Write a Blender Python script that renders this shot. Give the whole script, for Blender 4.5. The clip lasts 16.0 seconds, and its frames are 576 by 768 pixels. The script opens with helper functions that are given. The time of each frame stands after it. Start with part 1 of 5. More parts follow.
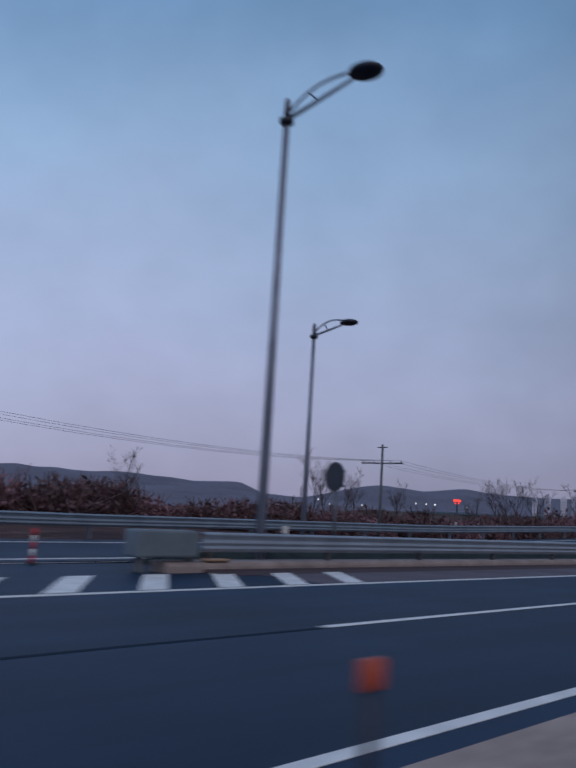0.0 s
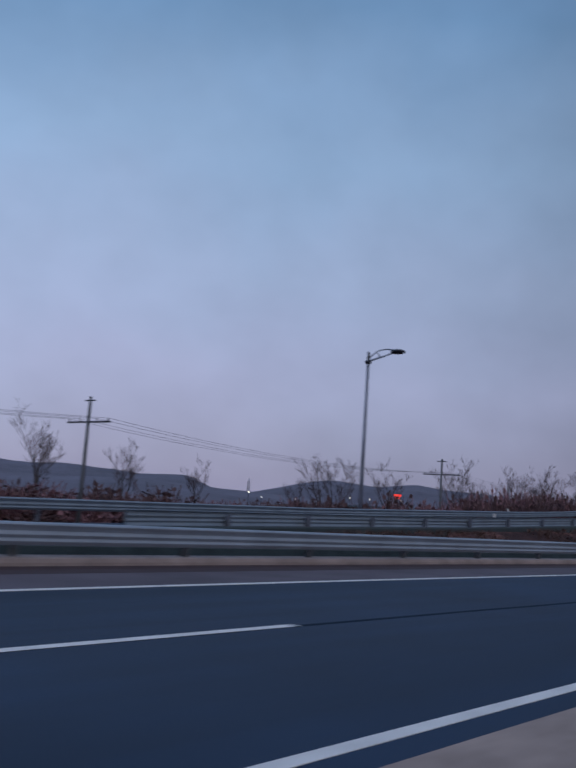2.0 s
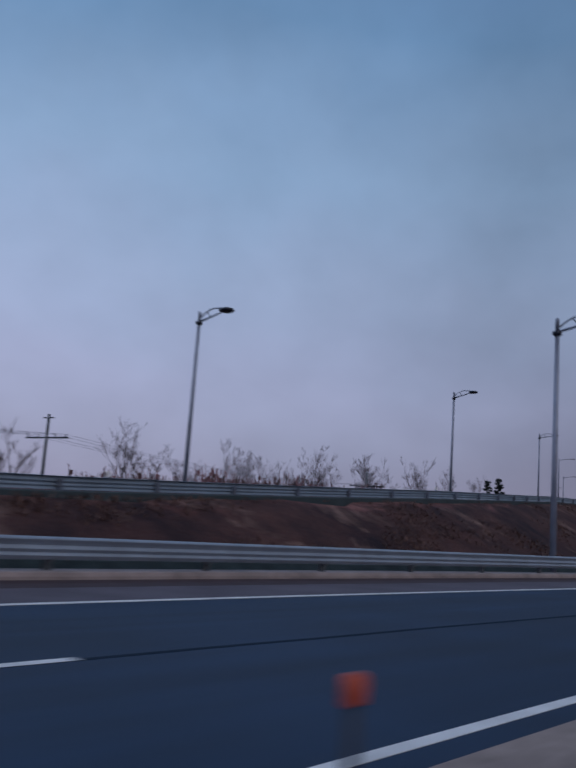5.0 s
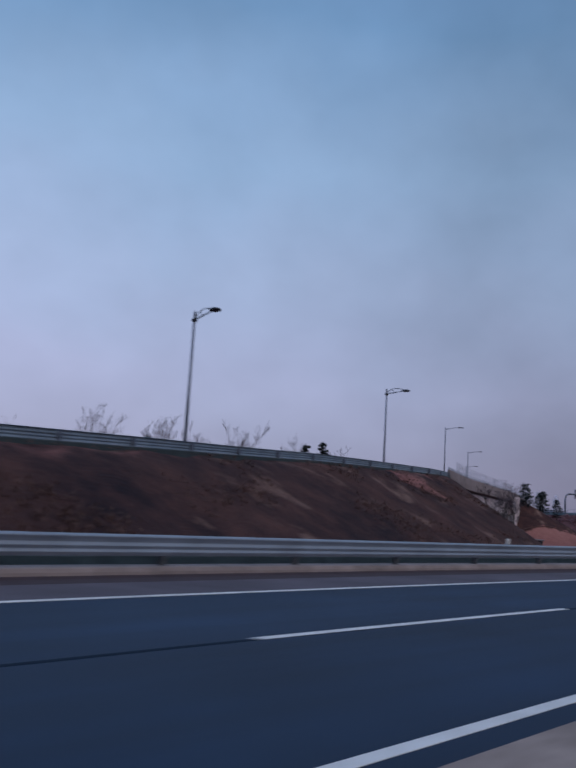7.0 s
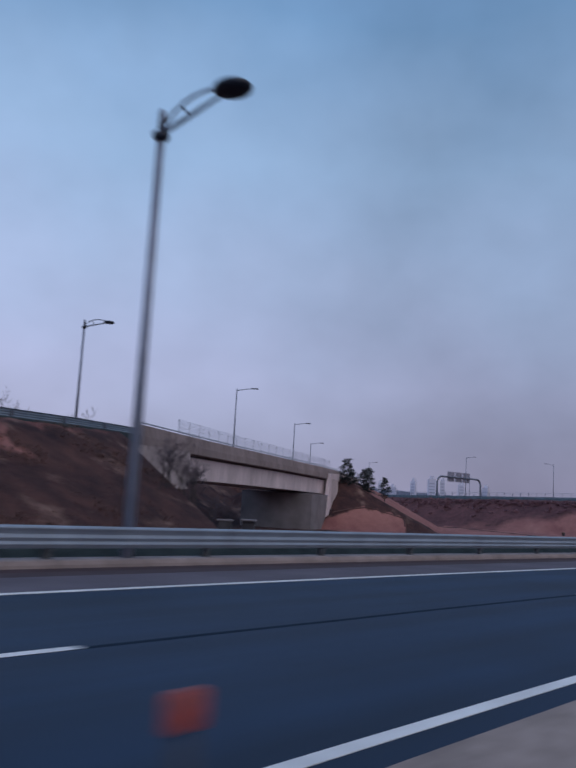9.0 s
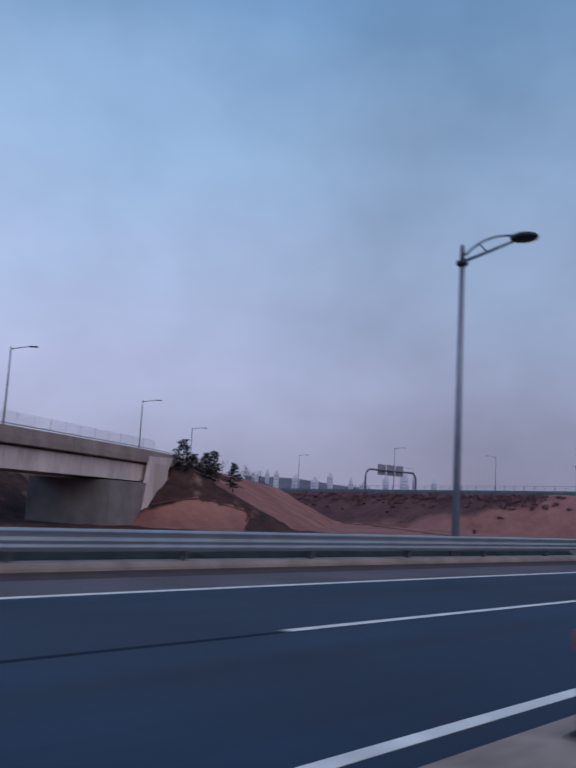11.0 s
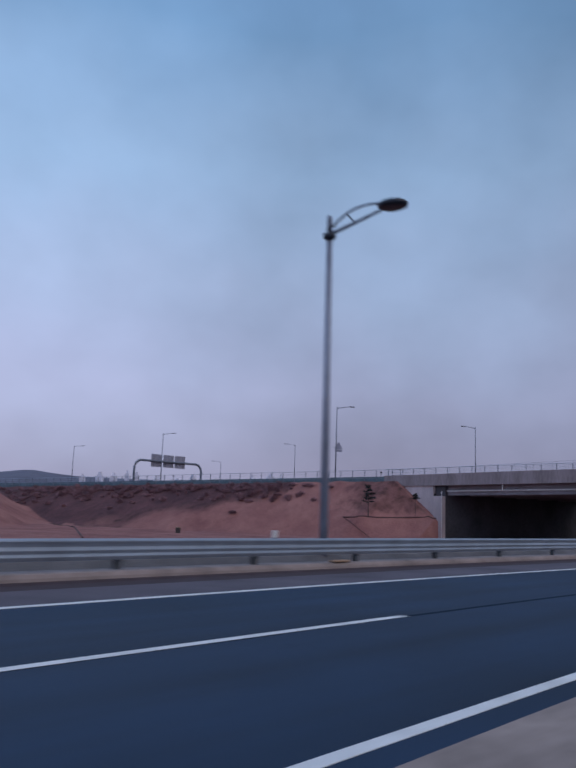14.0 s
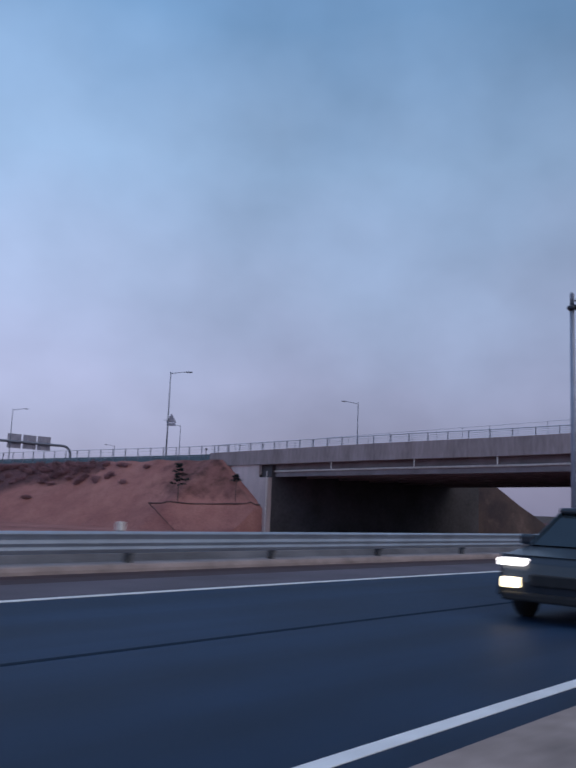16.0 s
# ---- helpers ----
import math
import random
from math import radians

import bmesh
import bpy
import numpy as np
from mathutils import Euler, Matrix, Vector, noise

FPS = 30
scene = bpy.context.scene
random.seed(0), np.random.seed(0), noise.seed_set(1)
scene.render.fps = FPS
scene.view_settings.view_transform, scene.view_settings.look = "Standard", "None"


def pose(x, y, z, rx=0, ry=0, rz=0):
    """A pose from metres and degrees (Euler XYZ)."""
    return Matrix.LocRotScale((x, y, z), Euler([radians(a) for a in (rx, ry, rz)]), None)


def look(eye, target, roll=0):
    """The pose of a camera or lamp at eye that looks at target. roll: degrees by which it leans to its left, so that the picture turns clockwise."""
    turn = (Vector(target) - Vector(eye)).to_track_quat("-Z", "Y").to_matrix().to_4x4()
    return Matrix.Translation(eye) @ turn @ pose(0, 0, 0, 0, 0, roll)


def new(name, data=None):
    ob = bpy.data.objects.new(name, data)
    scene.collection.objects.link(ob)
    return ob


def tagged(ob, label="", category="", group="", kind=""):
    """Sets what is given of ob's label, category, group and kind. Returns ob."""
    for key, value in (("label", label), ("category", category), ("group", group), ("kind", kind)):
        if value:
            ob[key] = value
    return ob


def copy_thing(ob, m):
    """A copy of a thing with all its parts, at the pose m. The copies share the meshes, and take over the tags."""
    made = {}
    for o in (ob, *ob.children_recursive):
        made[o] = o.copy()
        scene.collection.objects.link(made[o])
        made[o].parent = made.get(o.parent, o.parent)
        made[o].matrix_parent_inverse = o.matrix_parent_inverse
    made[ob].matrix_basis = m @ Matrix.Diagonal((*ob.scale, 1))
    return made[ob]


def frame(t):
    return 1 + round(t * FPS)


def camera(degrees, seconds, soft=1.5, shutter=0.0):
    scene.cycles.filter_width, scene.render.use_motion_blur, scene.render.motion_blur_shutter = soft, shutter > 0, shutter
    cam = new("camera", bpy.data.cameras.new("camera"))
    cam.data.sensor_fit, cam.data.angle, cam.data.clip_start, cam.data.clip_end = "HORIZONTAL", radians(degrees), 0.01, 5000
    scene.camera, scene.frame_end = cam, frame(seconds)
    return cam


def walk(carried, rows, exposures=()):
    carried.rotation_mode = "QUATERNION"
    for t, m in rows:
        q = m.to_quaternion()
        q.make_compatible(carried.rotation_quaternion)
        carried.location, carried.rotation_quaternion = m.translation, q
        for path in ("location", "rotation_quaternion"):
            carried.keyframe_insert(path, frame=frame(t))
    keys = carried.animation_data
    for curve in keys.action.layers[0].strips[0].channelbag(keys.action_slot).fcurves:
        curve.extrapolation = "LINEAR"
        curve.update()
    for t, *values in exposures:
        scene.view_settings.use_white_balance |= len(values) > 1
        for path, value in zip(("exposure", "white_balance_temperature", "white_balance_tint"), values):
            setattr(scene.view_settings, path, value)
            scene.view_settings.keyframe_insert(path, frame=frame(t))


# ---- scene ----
cam = camera(38.14, 16.0, soft=2.2, shutter=0.45)
walk(cam, [
    (0.0, pose(-4.096, -3.345, 1.455, 98.485, -3.431, -47.328)),
    (0.5, pose(2.850, -3.366, 1.467, 98.465, -3.604, -47.432)),
    (1.0, pose(10.027, -3.380, 1.451, 98.609, -3.575, -48.810)),
    (1.5, pose(17.175, -3.407, 1.425, 98.775, -3.744, -49.336)),
    (2.0, pose(24.186, -3.639, 1.444, 98.339, -3.983, -49.842)),
    (2.5, pose(31.688, -3.944, 1.479, 98.869, -3.617, -50.999)),
    (3.0, pose(38.266, -4.243, 1.494, 98.863, -3.804, -51.785)),
    (3.5, pose(45.209, -4.517, 1.456, 98.938, -3.826, -51.747)),
    (4.0, pose(52.766, -4.919, 1.451, 99.005, -4.064, -53.359)),
    (4.5, pose(59.867, -5.363, 1.437, 99.303, -4.712, -54.244)),
    (5.0, pose(66.850, -5.948, 1.462, 99.268, -4.101, -54.434)),
    (7.5, pose(104.045, -10.193, 1.463, 98.384, -3.211, -57.575)),
    (8.0, pose(111.684, -11.377, 1.439, 98.264, -3.017, -59.325)),
    (8.5, pose(118.759, -12.650, 1.454, 98.429, -2.979, -59.690)),
    (9.0, pose(125.849, -14.071, 1.469, 98.246, -3.200, -61.460)),
    (9.5, pose(133.340, -15.702, 1.506, 98.161, -3.188, -61.515)),
    (12.0, pose(168.283, -24.500, 1.480, 98.690, -2.792, -65.224)),
    (12.5, pose(175.586, -26.589, 1.500, 99.011, -2.548, -67.751)),
    (13.0, pose(182.746, -28.706, 1.489, 98.961, -2.005, -68.288)),
    (13.5, pose(190.027, -30.929, 1.475, 98.760, -2.169, -67.918)),
    (14.0, pose(196.928, -33.162, 1.467, 98.801, -1.951, -69.619)),
    (14.5, pose(203.898, -35.581, 1.466, 98.639, -1.902, -69.458)),
    (15.0, pose(210.803, -38.049, 1.474, 98.523, -2.007, -70.910)),
    (15.5, pose(217.722, -40.809, 1.495, 98.550, -1.604, -71.386)),
    (16.0, pose(223.477, -42.994, 1.467, 98.319, -2.198, -71.912)),
], exposures=[(0.0, -0.15), (3.0, -0.17), (5.0, -0.25), (7.3, 0.0), (9.5, 0.10), (12.5, 0.16), (16.0, 0.25)])

# ---- world and light: overcast dusk ----
world = bpy.data.worlds.new("dusk_sky")
scene.world = world
world.use_nodes = True
wn, wl = world.node_tree.nodes, world.node_tree.links
wn.clear()
SUN_ELEV, SUN_ROT = radians(6.0), radians(206.0)


def wnode(kind, **kw):
    nd = wn.new(kind)
    for key, val in kw.items():
        nd.inputs[key].default_value = val
    return nd


w_out, w_bg = wn.new("ShaderNodeOutputWorld"), wn.new("ShaderNodeBackground")
w_sky = wn.new("ShaderNodeTexSky")
w_sky.sky_type, w_sky.sun_disc, w_sky.sun_elevation, w_sky.sun_rotation = "NISHITA", False, SUN_ELEV, SUN_ROT
w_co, w_sep = wn.new("ShaderNodeTexCoord"), wn.new("ShaderNodeSeparateXYZ")
wl.new(w_co.outputs["Generated"], w_sep.inputs[0])
w_noise = wnode("ShaderNodeTexNoise", Scale=2.6, Detail=4.0, Roughness=0.5)
w_map = wn.new("ShaderNodeMapping")
w_map.inputs["Scale"].default_value = (1.0, 1.0, 1.35)
wl.new(w_co.outputs["Generated"], w_map.inputs[0])
wl.new(w_map.outputs[0], w_noise.inputs["Vector"])
w_add = wn.new("ShaderNodeMath")
w_add.operation = "MULTIPLY_ADD"
wl.new(w_noise.outputs["Fac"], w_add.inputs[0])
w_add.inputs[1].default_value = 0.20
wl.new(w_sep.outputs["Z"], w_add.inputs[2])
w_ramp = wn.new("ShaderNodeValToRGB")
ramp_stops = [(0.0, (0.20, 0.197, 0.30)), (0.13, (0.28, 0.285, 0.445)), (0.24, (0.335, 0.368, 0.565)), (0.36, (0.318, 0.403, 0.61)),
              (0.48, (0.26, 0.387, 0.60)), (0.62, (0.152, 0.28, 0.485)), (0.82, (0.11, 0.215, 0.42))]
while len(w_ramp.color_ramp.elements) < len(ramp_stops):
    w_ramp.color_ramp.elements.new(0.5)
for el, (pos, col) in zip(w_ramp.color_ramp.elements, ramp_stops):
    el.position, el.color = pos, (*col, 1)
wl.new(w_add.outputs[0], w_ramp.inputs[0])
w_mix = wn.new("ShaderNodeMix")
w_mix.data_type, w_mix.blend_type = "RGBA", "MIX"
w_mix.inputs["Factor"].default_value = 0.93
w_scale = wn.new("ShaderNodeMix")
w_scale.data_type, w_scale.blend_type = "RGBA", "MULTIPLY"
w_scale.inputs["Factor"].default_value = 1.0
w_scale.inputs["B"].default_value = (0.12, 0.12, 0.12, 1)
wl.new(w_sky.outputs[0], w_scale.inputs["A"])
wl.new(w_scale.outputs["Result"], w_mix.inputs["A"])
wl.new(w_ramp.outputs[0], w_mix.inputs["B"])
w_cl = wnode("ShaderNodeTexNoise", Scale=4.6, Detail=4.0, Roughness=0.5)
wl.new(w_map.outputs[0], w_cl.inputs["Vector"])
w_side = wn.new("ShaderNodeVectorMath")
w_side.operation = "DOT_PRODUCT"
w_side.inputs[1].default_value = (-0.5, 0.866, 0.0)
wl.new(w_co.outputs["Generated"], w_side.inputs[0])
w_lift = wn.new("ShaderNodeMath")
w_lift.operation = "MULTIPLY_ADD"
wl.new(w_side.outputs["Value"], w_lift.inputs[0])
w_lift.inputs[1].default_value, w_lift.inputs[2].default_value = 0.52, 0.745
w_amp = wn.new("ShaderNodeMath")
w_amp.operation = "MULTIPLY_ADD"
wl.new(w_cl.outputs["Fac"], w_amp.inputs[0])
w_amp.inputs[1].default_value = 0.58
wl.new(w_lift.outputs[0], w_amp.inputs[2])
w_fin = wn.new("ShaderNodeVectorMath")
w_fin.operation = "SCALE"
wl.new(w_mix.outputs["Result"], w_fin.inputs[0])
wl.new(w_amp.outputs[0], w_fin.inputs["Scale"])
wl.new(w_fin.outputs[0], w_bg.inputs["Color"])
w_bg.inputs["Strength"].default_value = 1.0
wl.new(w_bg.outputs[0], w_out.inputs[0])

sun = new("sun", bpy.data.lights.new("sun", "SUN"))
sun.data.energy, sun.data.angle, sun.data.color = 0.85, radians(70), (1.0, 0.87, 0.80)
sun.matrix_world = look((-30, -60, 70), (0, 0, 0))


# ---- materials ----
def mat(name, base, rough=0.8, metal=0.0, dark=0.75, light=1.15, grain=6.0, fine=60.0, bump=0.2, bump_dist=0.01, spec=0.5,
        emit=None, emit_strength=0.0, per_object=0.0, stretch=(1, 1, 1)):
    """A surface with colour variation at two scales and fine relief; sizes follow world metres."""
    m = bpy.data.materials.new(name)
    m.use_nodes = True
    nt = m.node_tree
    bs = nt.nodes["Principled BSDF"]
    geo = nt.nodes.new("ShaderNodeNewGeometry")
    mp = nt.nodes.new("ShaderNodeMapping")
    mp.inputs["Scale"].default_value = stretch
    nt.links.new(geo.outputs["Position"], mp.inputs[0])
    n1, n2 = nt.nodes.new("ShaderNodeTexNoise"), nt.nodes.new("ShaderNodeTexNoise")
    n1.inputs["Scale"].default_value, n1.inputs["Detail"].default_value = grain, 5.0
    n2.inputs["Scale"].default_value, n2.inputs["Detail"].default_value = fine, 3.0
    for nn in (n1, n2):
        nt.links.new(mp.outputs[0], nn.inputs["Vector"])
    mixv = nt.nodes.new("ShaderNodeMath")
    mixv.operation = "MULTIPLY_ADD"
    nt.links.new(n2.outputs["Fac"], mixv.inputs[0])
    mixv.inputs[1].default_value = 0.35
    half = nt.nodes.new("ShaderNodeMath")
    half.operation = "MULTIPLY"
    half.inputs[1].default_value = 0.65
    nt.links.new(n1.outputs["Fac"], half.inputs[0])
    nt.links.new(half.outputs[0], mixv.inputs[2])
    rp_ = nt.nodes.new("ShaderNodeValToRGB")
    rp_.color_ramp.elements[0].position, rp_.color_ramp.elements[1].position = 0.32, 0.68
    rp_.color_ramp.elements[0].color = (*[c * dark for c in base], 1)
    rp_.color_ramp.elements[1].color = (*[min(c * light, 1) for c in base], 1)
    nt.links.new(mixv.outputs[0], rp_.inputs[0])
    col = rp_.outputs[0]
    if per_object:
        info, hsv = nt.nodes.new("ShaderNodeObjectInfo"), nt.nodes.new("ShaderNodeHueSaturation")
        mr = nt.nodes.new("ShaderNodeMapRange")
        mr.inputs["To Min"].default_value, mr.inputs["To Max"].default_value = 1 - per_object, 1 + per_object
        nt.links.new(info.outputs["Random"], mr.inputs[0])
        nt.links.new(mr.outputs[0], hsv.inputs["Value"])
        nt.links.new(col, hsv.inputs["Color"])
        col = hsv.outputs[0]
    nt.links.new(col, bs.inputs["Base Color"])
    bs.inputs["Roughness"].default_value, bs.inputs["Metallic"].default_value = rough, metal
    bs.inputs["Specular IOR Level"].default_value = spec
    if bump:
        b = nt.nodes.new("ShaderNodeBump")
        b.inputs["Strength"].default_value, b.inputs["Distance"].default_value = bump, bump_dist
        nt.links.new(mixv.outputs[0], b.inputs["Height"])
        nt.links.new(b.outputs[0], bs.inputs["Normal"])
    if emit:
        bs.inputs["Emission Color"].default_value, bs.inputs["Emission Strength"].default_value = (*emit, 1), emit_strength
    return m


M_ASPHALT = mat("asphalt", (0.0080, 0.0248, 0.0580), 0.62, grain=0.3, fine=90, dark=0.70, light=1.4, bump=0.3, spec=0.17)


def wear_tracks(m, low, high):
    """Faint long streaks where wheels and oil have darkened or polished the lanes; reads the road's own (s, lat)."""
    nt = m.node_tree
    bs = nt.nodes["Principled BSDF"]
    src = bs.inputs["Base Color"].links[0].from_socket
    at = nt.nodes.new("ShaderNodeAttribute")
    at.attribute_name = "lane"
    mp = nt.nodes.new("ShaderNodeMapping")
    mp.inputs["Scale"].default_value = (0.05, 1.1, 1.0)
    ns = nt.nodes.new("ShaderNodeTexNoise")
    ns.inputs["Scale"].default_value, ns.inputs["Detail"].default_value = 1.0, 4.0
    mr = nt.nodes.new("ShaderNodeMapRange")
    mr.inputs["From Min"].default_value, mr.inputs["From Max"].default_value = 0.3, 0.7
    mr.inputs["To Min"].default_value, mr.inputs["To Max"].default_value = low, high
    sc = nt.nodes.new("ShaderNodeVectorMath")
    sc.operation = "SCALE"
    nt.links.new(at.outputs["Vector"], mp.inputs[0])
    nt.links.new(mp.outputs[0], ns.inputs["Vector"])
    nt.links.new(ns.outputs["Fac"], mr.inputs[0])
    nt.links.new(src, sc.inputs[0])
    nt.links.new(mr.outputs[0], sc.inputs["Scale"])
    nt.links.new(sc.outputs[0], bs.inputs["Base Color"])


wear_tracks(M_ASPHALT, 0.72, 1.28)
M_SHOULDER = mat("shoulder_asphalt", (0.125, 0.110, 0.132), 0.9, spec=0.2, grain=0.5, fine=70, dark=0.75, light=1.25)
M_JOINT = mat("tar_joint", (0.0065, 0.0165, 0.035), 0.8, spec=0.1)
M_PAINT = mat("road_paint", (0.82, 0.81, 0.80), 0.6, dark=0.72, light=1.1, grain=2)
M_KERB = mat("kerb_concrete", (0.30, 0.245, 0.235), 0.9, grain=1.1, fine=9, dark=0.62, light=1.2)
M_MEDIAN = mat("dirty_median_concrete", (0.35, 0.275, 0.245), 0.92, grain=0.7, fine=7, dark=0.5, light=1.2)
M_GUTTER = mat("gutter_dirt", (0.062, 0.042, 0.052), 0.95, grain=2)
M_CONC = mat("concrete", (0.60, 0.50, 0.495), 0.9, grain=0.6, dark=0.65, light=1.15, stretch=(1, 1, 0.35))
# darker concrete tone for the road bridge deck, girders, flyover wall and box caps
M_CONC_DARK = mat("darker_concrete", (0.25, 0.225, 0.24), 0.9, grain=0.5, dark=0.6)
M_WING = mat("blotched_concrete", (0.42, 0.36, 0.365), 0.92, grain=0.9, fine=4, dark=0.6, light=1.2)
# underpass shade put into a near-black concrete colour; also used for box bodies
M_CONC_SHADE = mat("shade_dark_concrete", (0.080, 0.075, 0.084), 0.92, grain=0.3, fine=3, dark=0.5)
M_GIRDER = mat("painted_girder", (0.80, 0.68, 0.70), 0.65, grain=0.3, fine=2.2, dark=0.62, light=1.08, stretch=(1, 1, 0.3))
M_GALV = mat("galvanised_steel", (0.315, 0.365, 0.435), 0.42, metal=0.3, grain=1.2, dark=0.78, light=1.15, bump=0.05)
M_POLE = mat("lamp_pole_grey", (0.17, 0.19, 0.24), 0.5, metal=0.3, grain=2, bump=0.05)
M_LAMP_DARK = mat("lamp_head_dark", (0.03, 0.035, 0.05), 0.45, metal=0.2, grain=4, bump=0.03)
M_BARK = mat("bark", (0.06, 0.05, 0.05), 0.95, grain=5)
M_TWIG = mat("twig", (0.105, 0.082, 0.098), 0.95, grain=3)
M_SHRUB = mat("red_brown_shrub", (0.115, 0.066, 0.070), 0.95, grain=1.0, dark=0.5, light=1.5)
M_NEEDLE = mat("conifer_needles", (0.016, 0.026, 0.027), 0.9, grain=1.5, dark=0.6, light=1.4)
# distance haze is put into this lighter, bluer hill colour
M_HILL = mat("haze_tinted_hill", (0.132, 0.130, 0.175), 1.0, grain=0.02, fine=0.16, dark=0.74, light=1.2, bump=0.0)
M_FASCIA = mat("weathered_edge_concrete", (0.315, 0.255, 0.255), 0.9, grain=0.5, fine=4, dark=0.62, light=1.18, stretch=(1, 1, 0.25))
M_TEAL = mat("weathered_teal_steel", (0.125, 0.185, 0.215), 0.6, metal=0.2, grain=0.8, dark=0.7)
M_STALK = mat("dark_grey_stalk", (0.035, 0.042, 0.06), 0.7, grain=3)
M_PLATE_ORANGE = mat("orange_sign_sheet", (0.56, 0.105, 0.02), 0.55, grain=5)
M_PLATE_RED = mat("maroon_sign_sheet", (0.36, 0.045, 0.07), 0.6, grain=5)
M_BAR_RED = mat("faded_red_bars", (0.42, 0.13, 0.15), 0.6, grain=5)
M_ORANGE = mat("orange_reflective", (0.46, 0.062, 0.018), 0.5, grain=9, dark=0.6, light=1.3)
M_RED = mat("red_sign", (0.55, 0.02, 0.03), 0.55, grain=5)
M_POST = mat("grey_post", (0.12, 0.13, 0.15), 0.6, grain=3)
M_WHITE = mat("white_plastic", (0.7, 0.68, 0.66), 0.6, grain=4)
M_BLACK = mat("black_rubber", (0.015, 0.015, 0.017), 0.8, grain=6)
M_GALV_D = mat("dull_galvanised_steel", (0.235, 0.29, 0.355), 0.48, metal=0.3, grain=1.2, dark=0.8, light=1.15, bump=0.05)
M_RAMPKERB = mat("mossy_kerb", (0.045, 0.065, 0.075), 0.95, grain=1.0, dark=0.7)
M_RAILPOST = mat("weathered_rail_post", (0.11, 0.112, 0.12), 0.7, metal=0.2, grain=3, bump=0.1)
M_LAMPPOST = mat("pale_lamp_post", (0.26, 0.28, 0.35), 0.45, metal=0.3, grain=2, dark=0.8, light=1.15, bump=0.05)
M_VERGE_PALE = mat("weathered_strip", (0.215, 0.195, 0.190), 0.95, spec=0.2, grain=0.8, fine=25, dark=0.65, light=1.3, bump=0.5, bump_dist=0.02)
M_VERGE = mat("short_grass", (0.042, 0.055, 0.055), 0.95, spec=0.2, grain=2.0, fine=30, dark=0.6, light=1.4, bump=0.8, bump_dist=0.05)
M_YELLOW = mat("worn_yellow", (0.36, 0.235, 0.16), 0.7, grain=5)
M_NOSE = mat("grey_green_plastic", (0.15, 0.19, 0.225), 0.7, grain=2)
M_CARWHITE = mat("white_car_paint", (0.72, 0.72, 0.74), 0.25, grain=2, dark=0.96, light=1.03, bump=0)
M_CARDARK = mat("dark_car_paint", (0.03, 0.035, 0.045), 0.25, grain=2, dark=0.9, bump=0)
M_TINT = mat("tinted_glass", (0.02, 0.028, 0.035), 0.08, grain=2, bump=0)
M_HEADLAMP = mat("lit_headlamp", (1.0, 0.85, 0.6), 0.3, bump=0, emit=(1.0, 0.80, 0.52), emit_strength=3.0)
M_DAYLAMP = mat("lit_day_lamp", (1.0, 0.95, 0.95), 0.3, bump=0, emit=(1.0, 0.95, 0.95), emit_strength=2.5)
M_RIM = mat("alloy_rim", (0.35, 0.36, 0.38), 0.35, metal=0.8, grain=3, bump=0)
M_TAIL = mat("tail_lamp_red", (0.35, 0.02, 0.02), 0.2, grain=4, bump=0)
M_SIGN = mat("grey_sign_back", (0.31, 0.31, 0.39), 0.55, metal=0.2, grain=1)


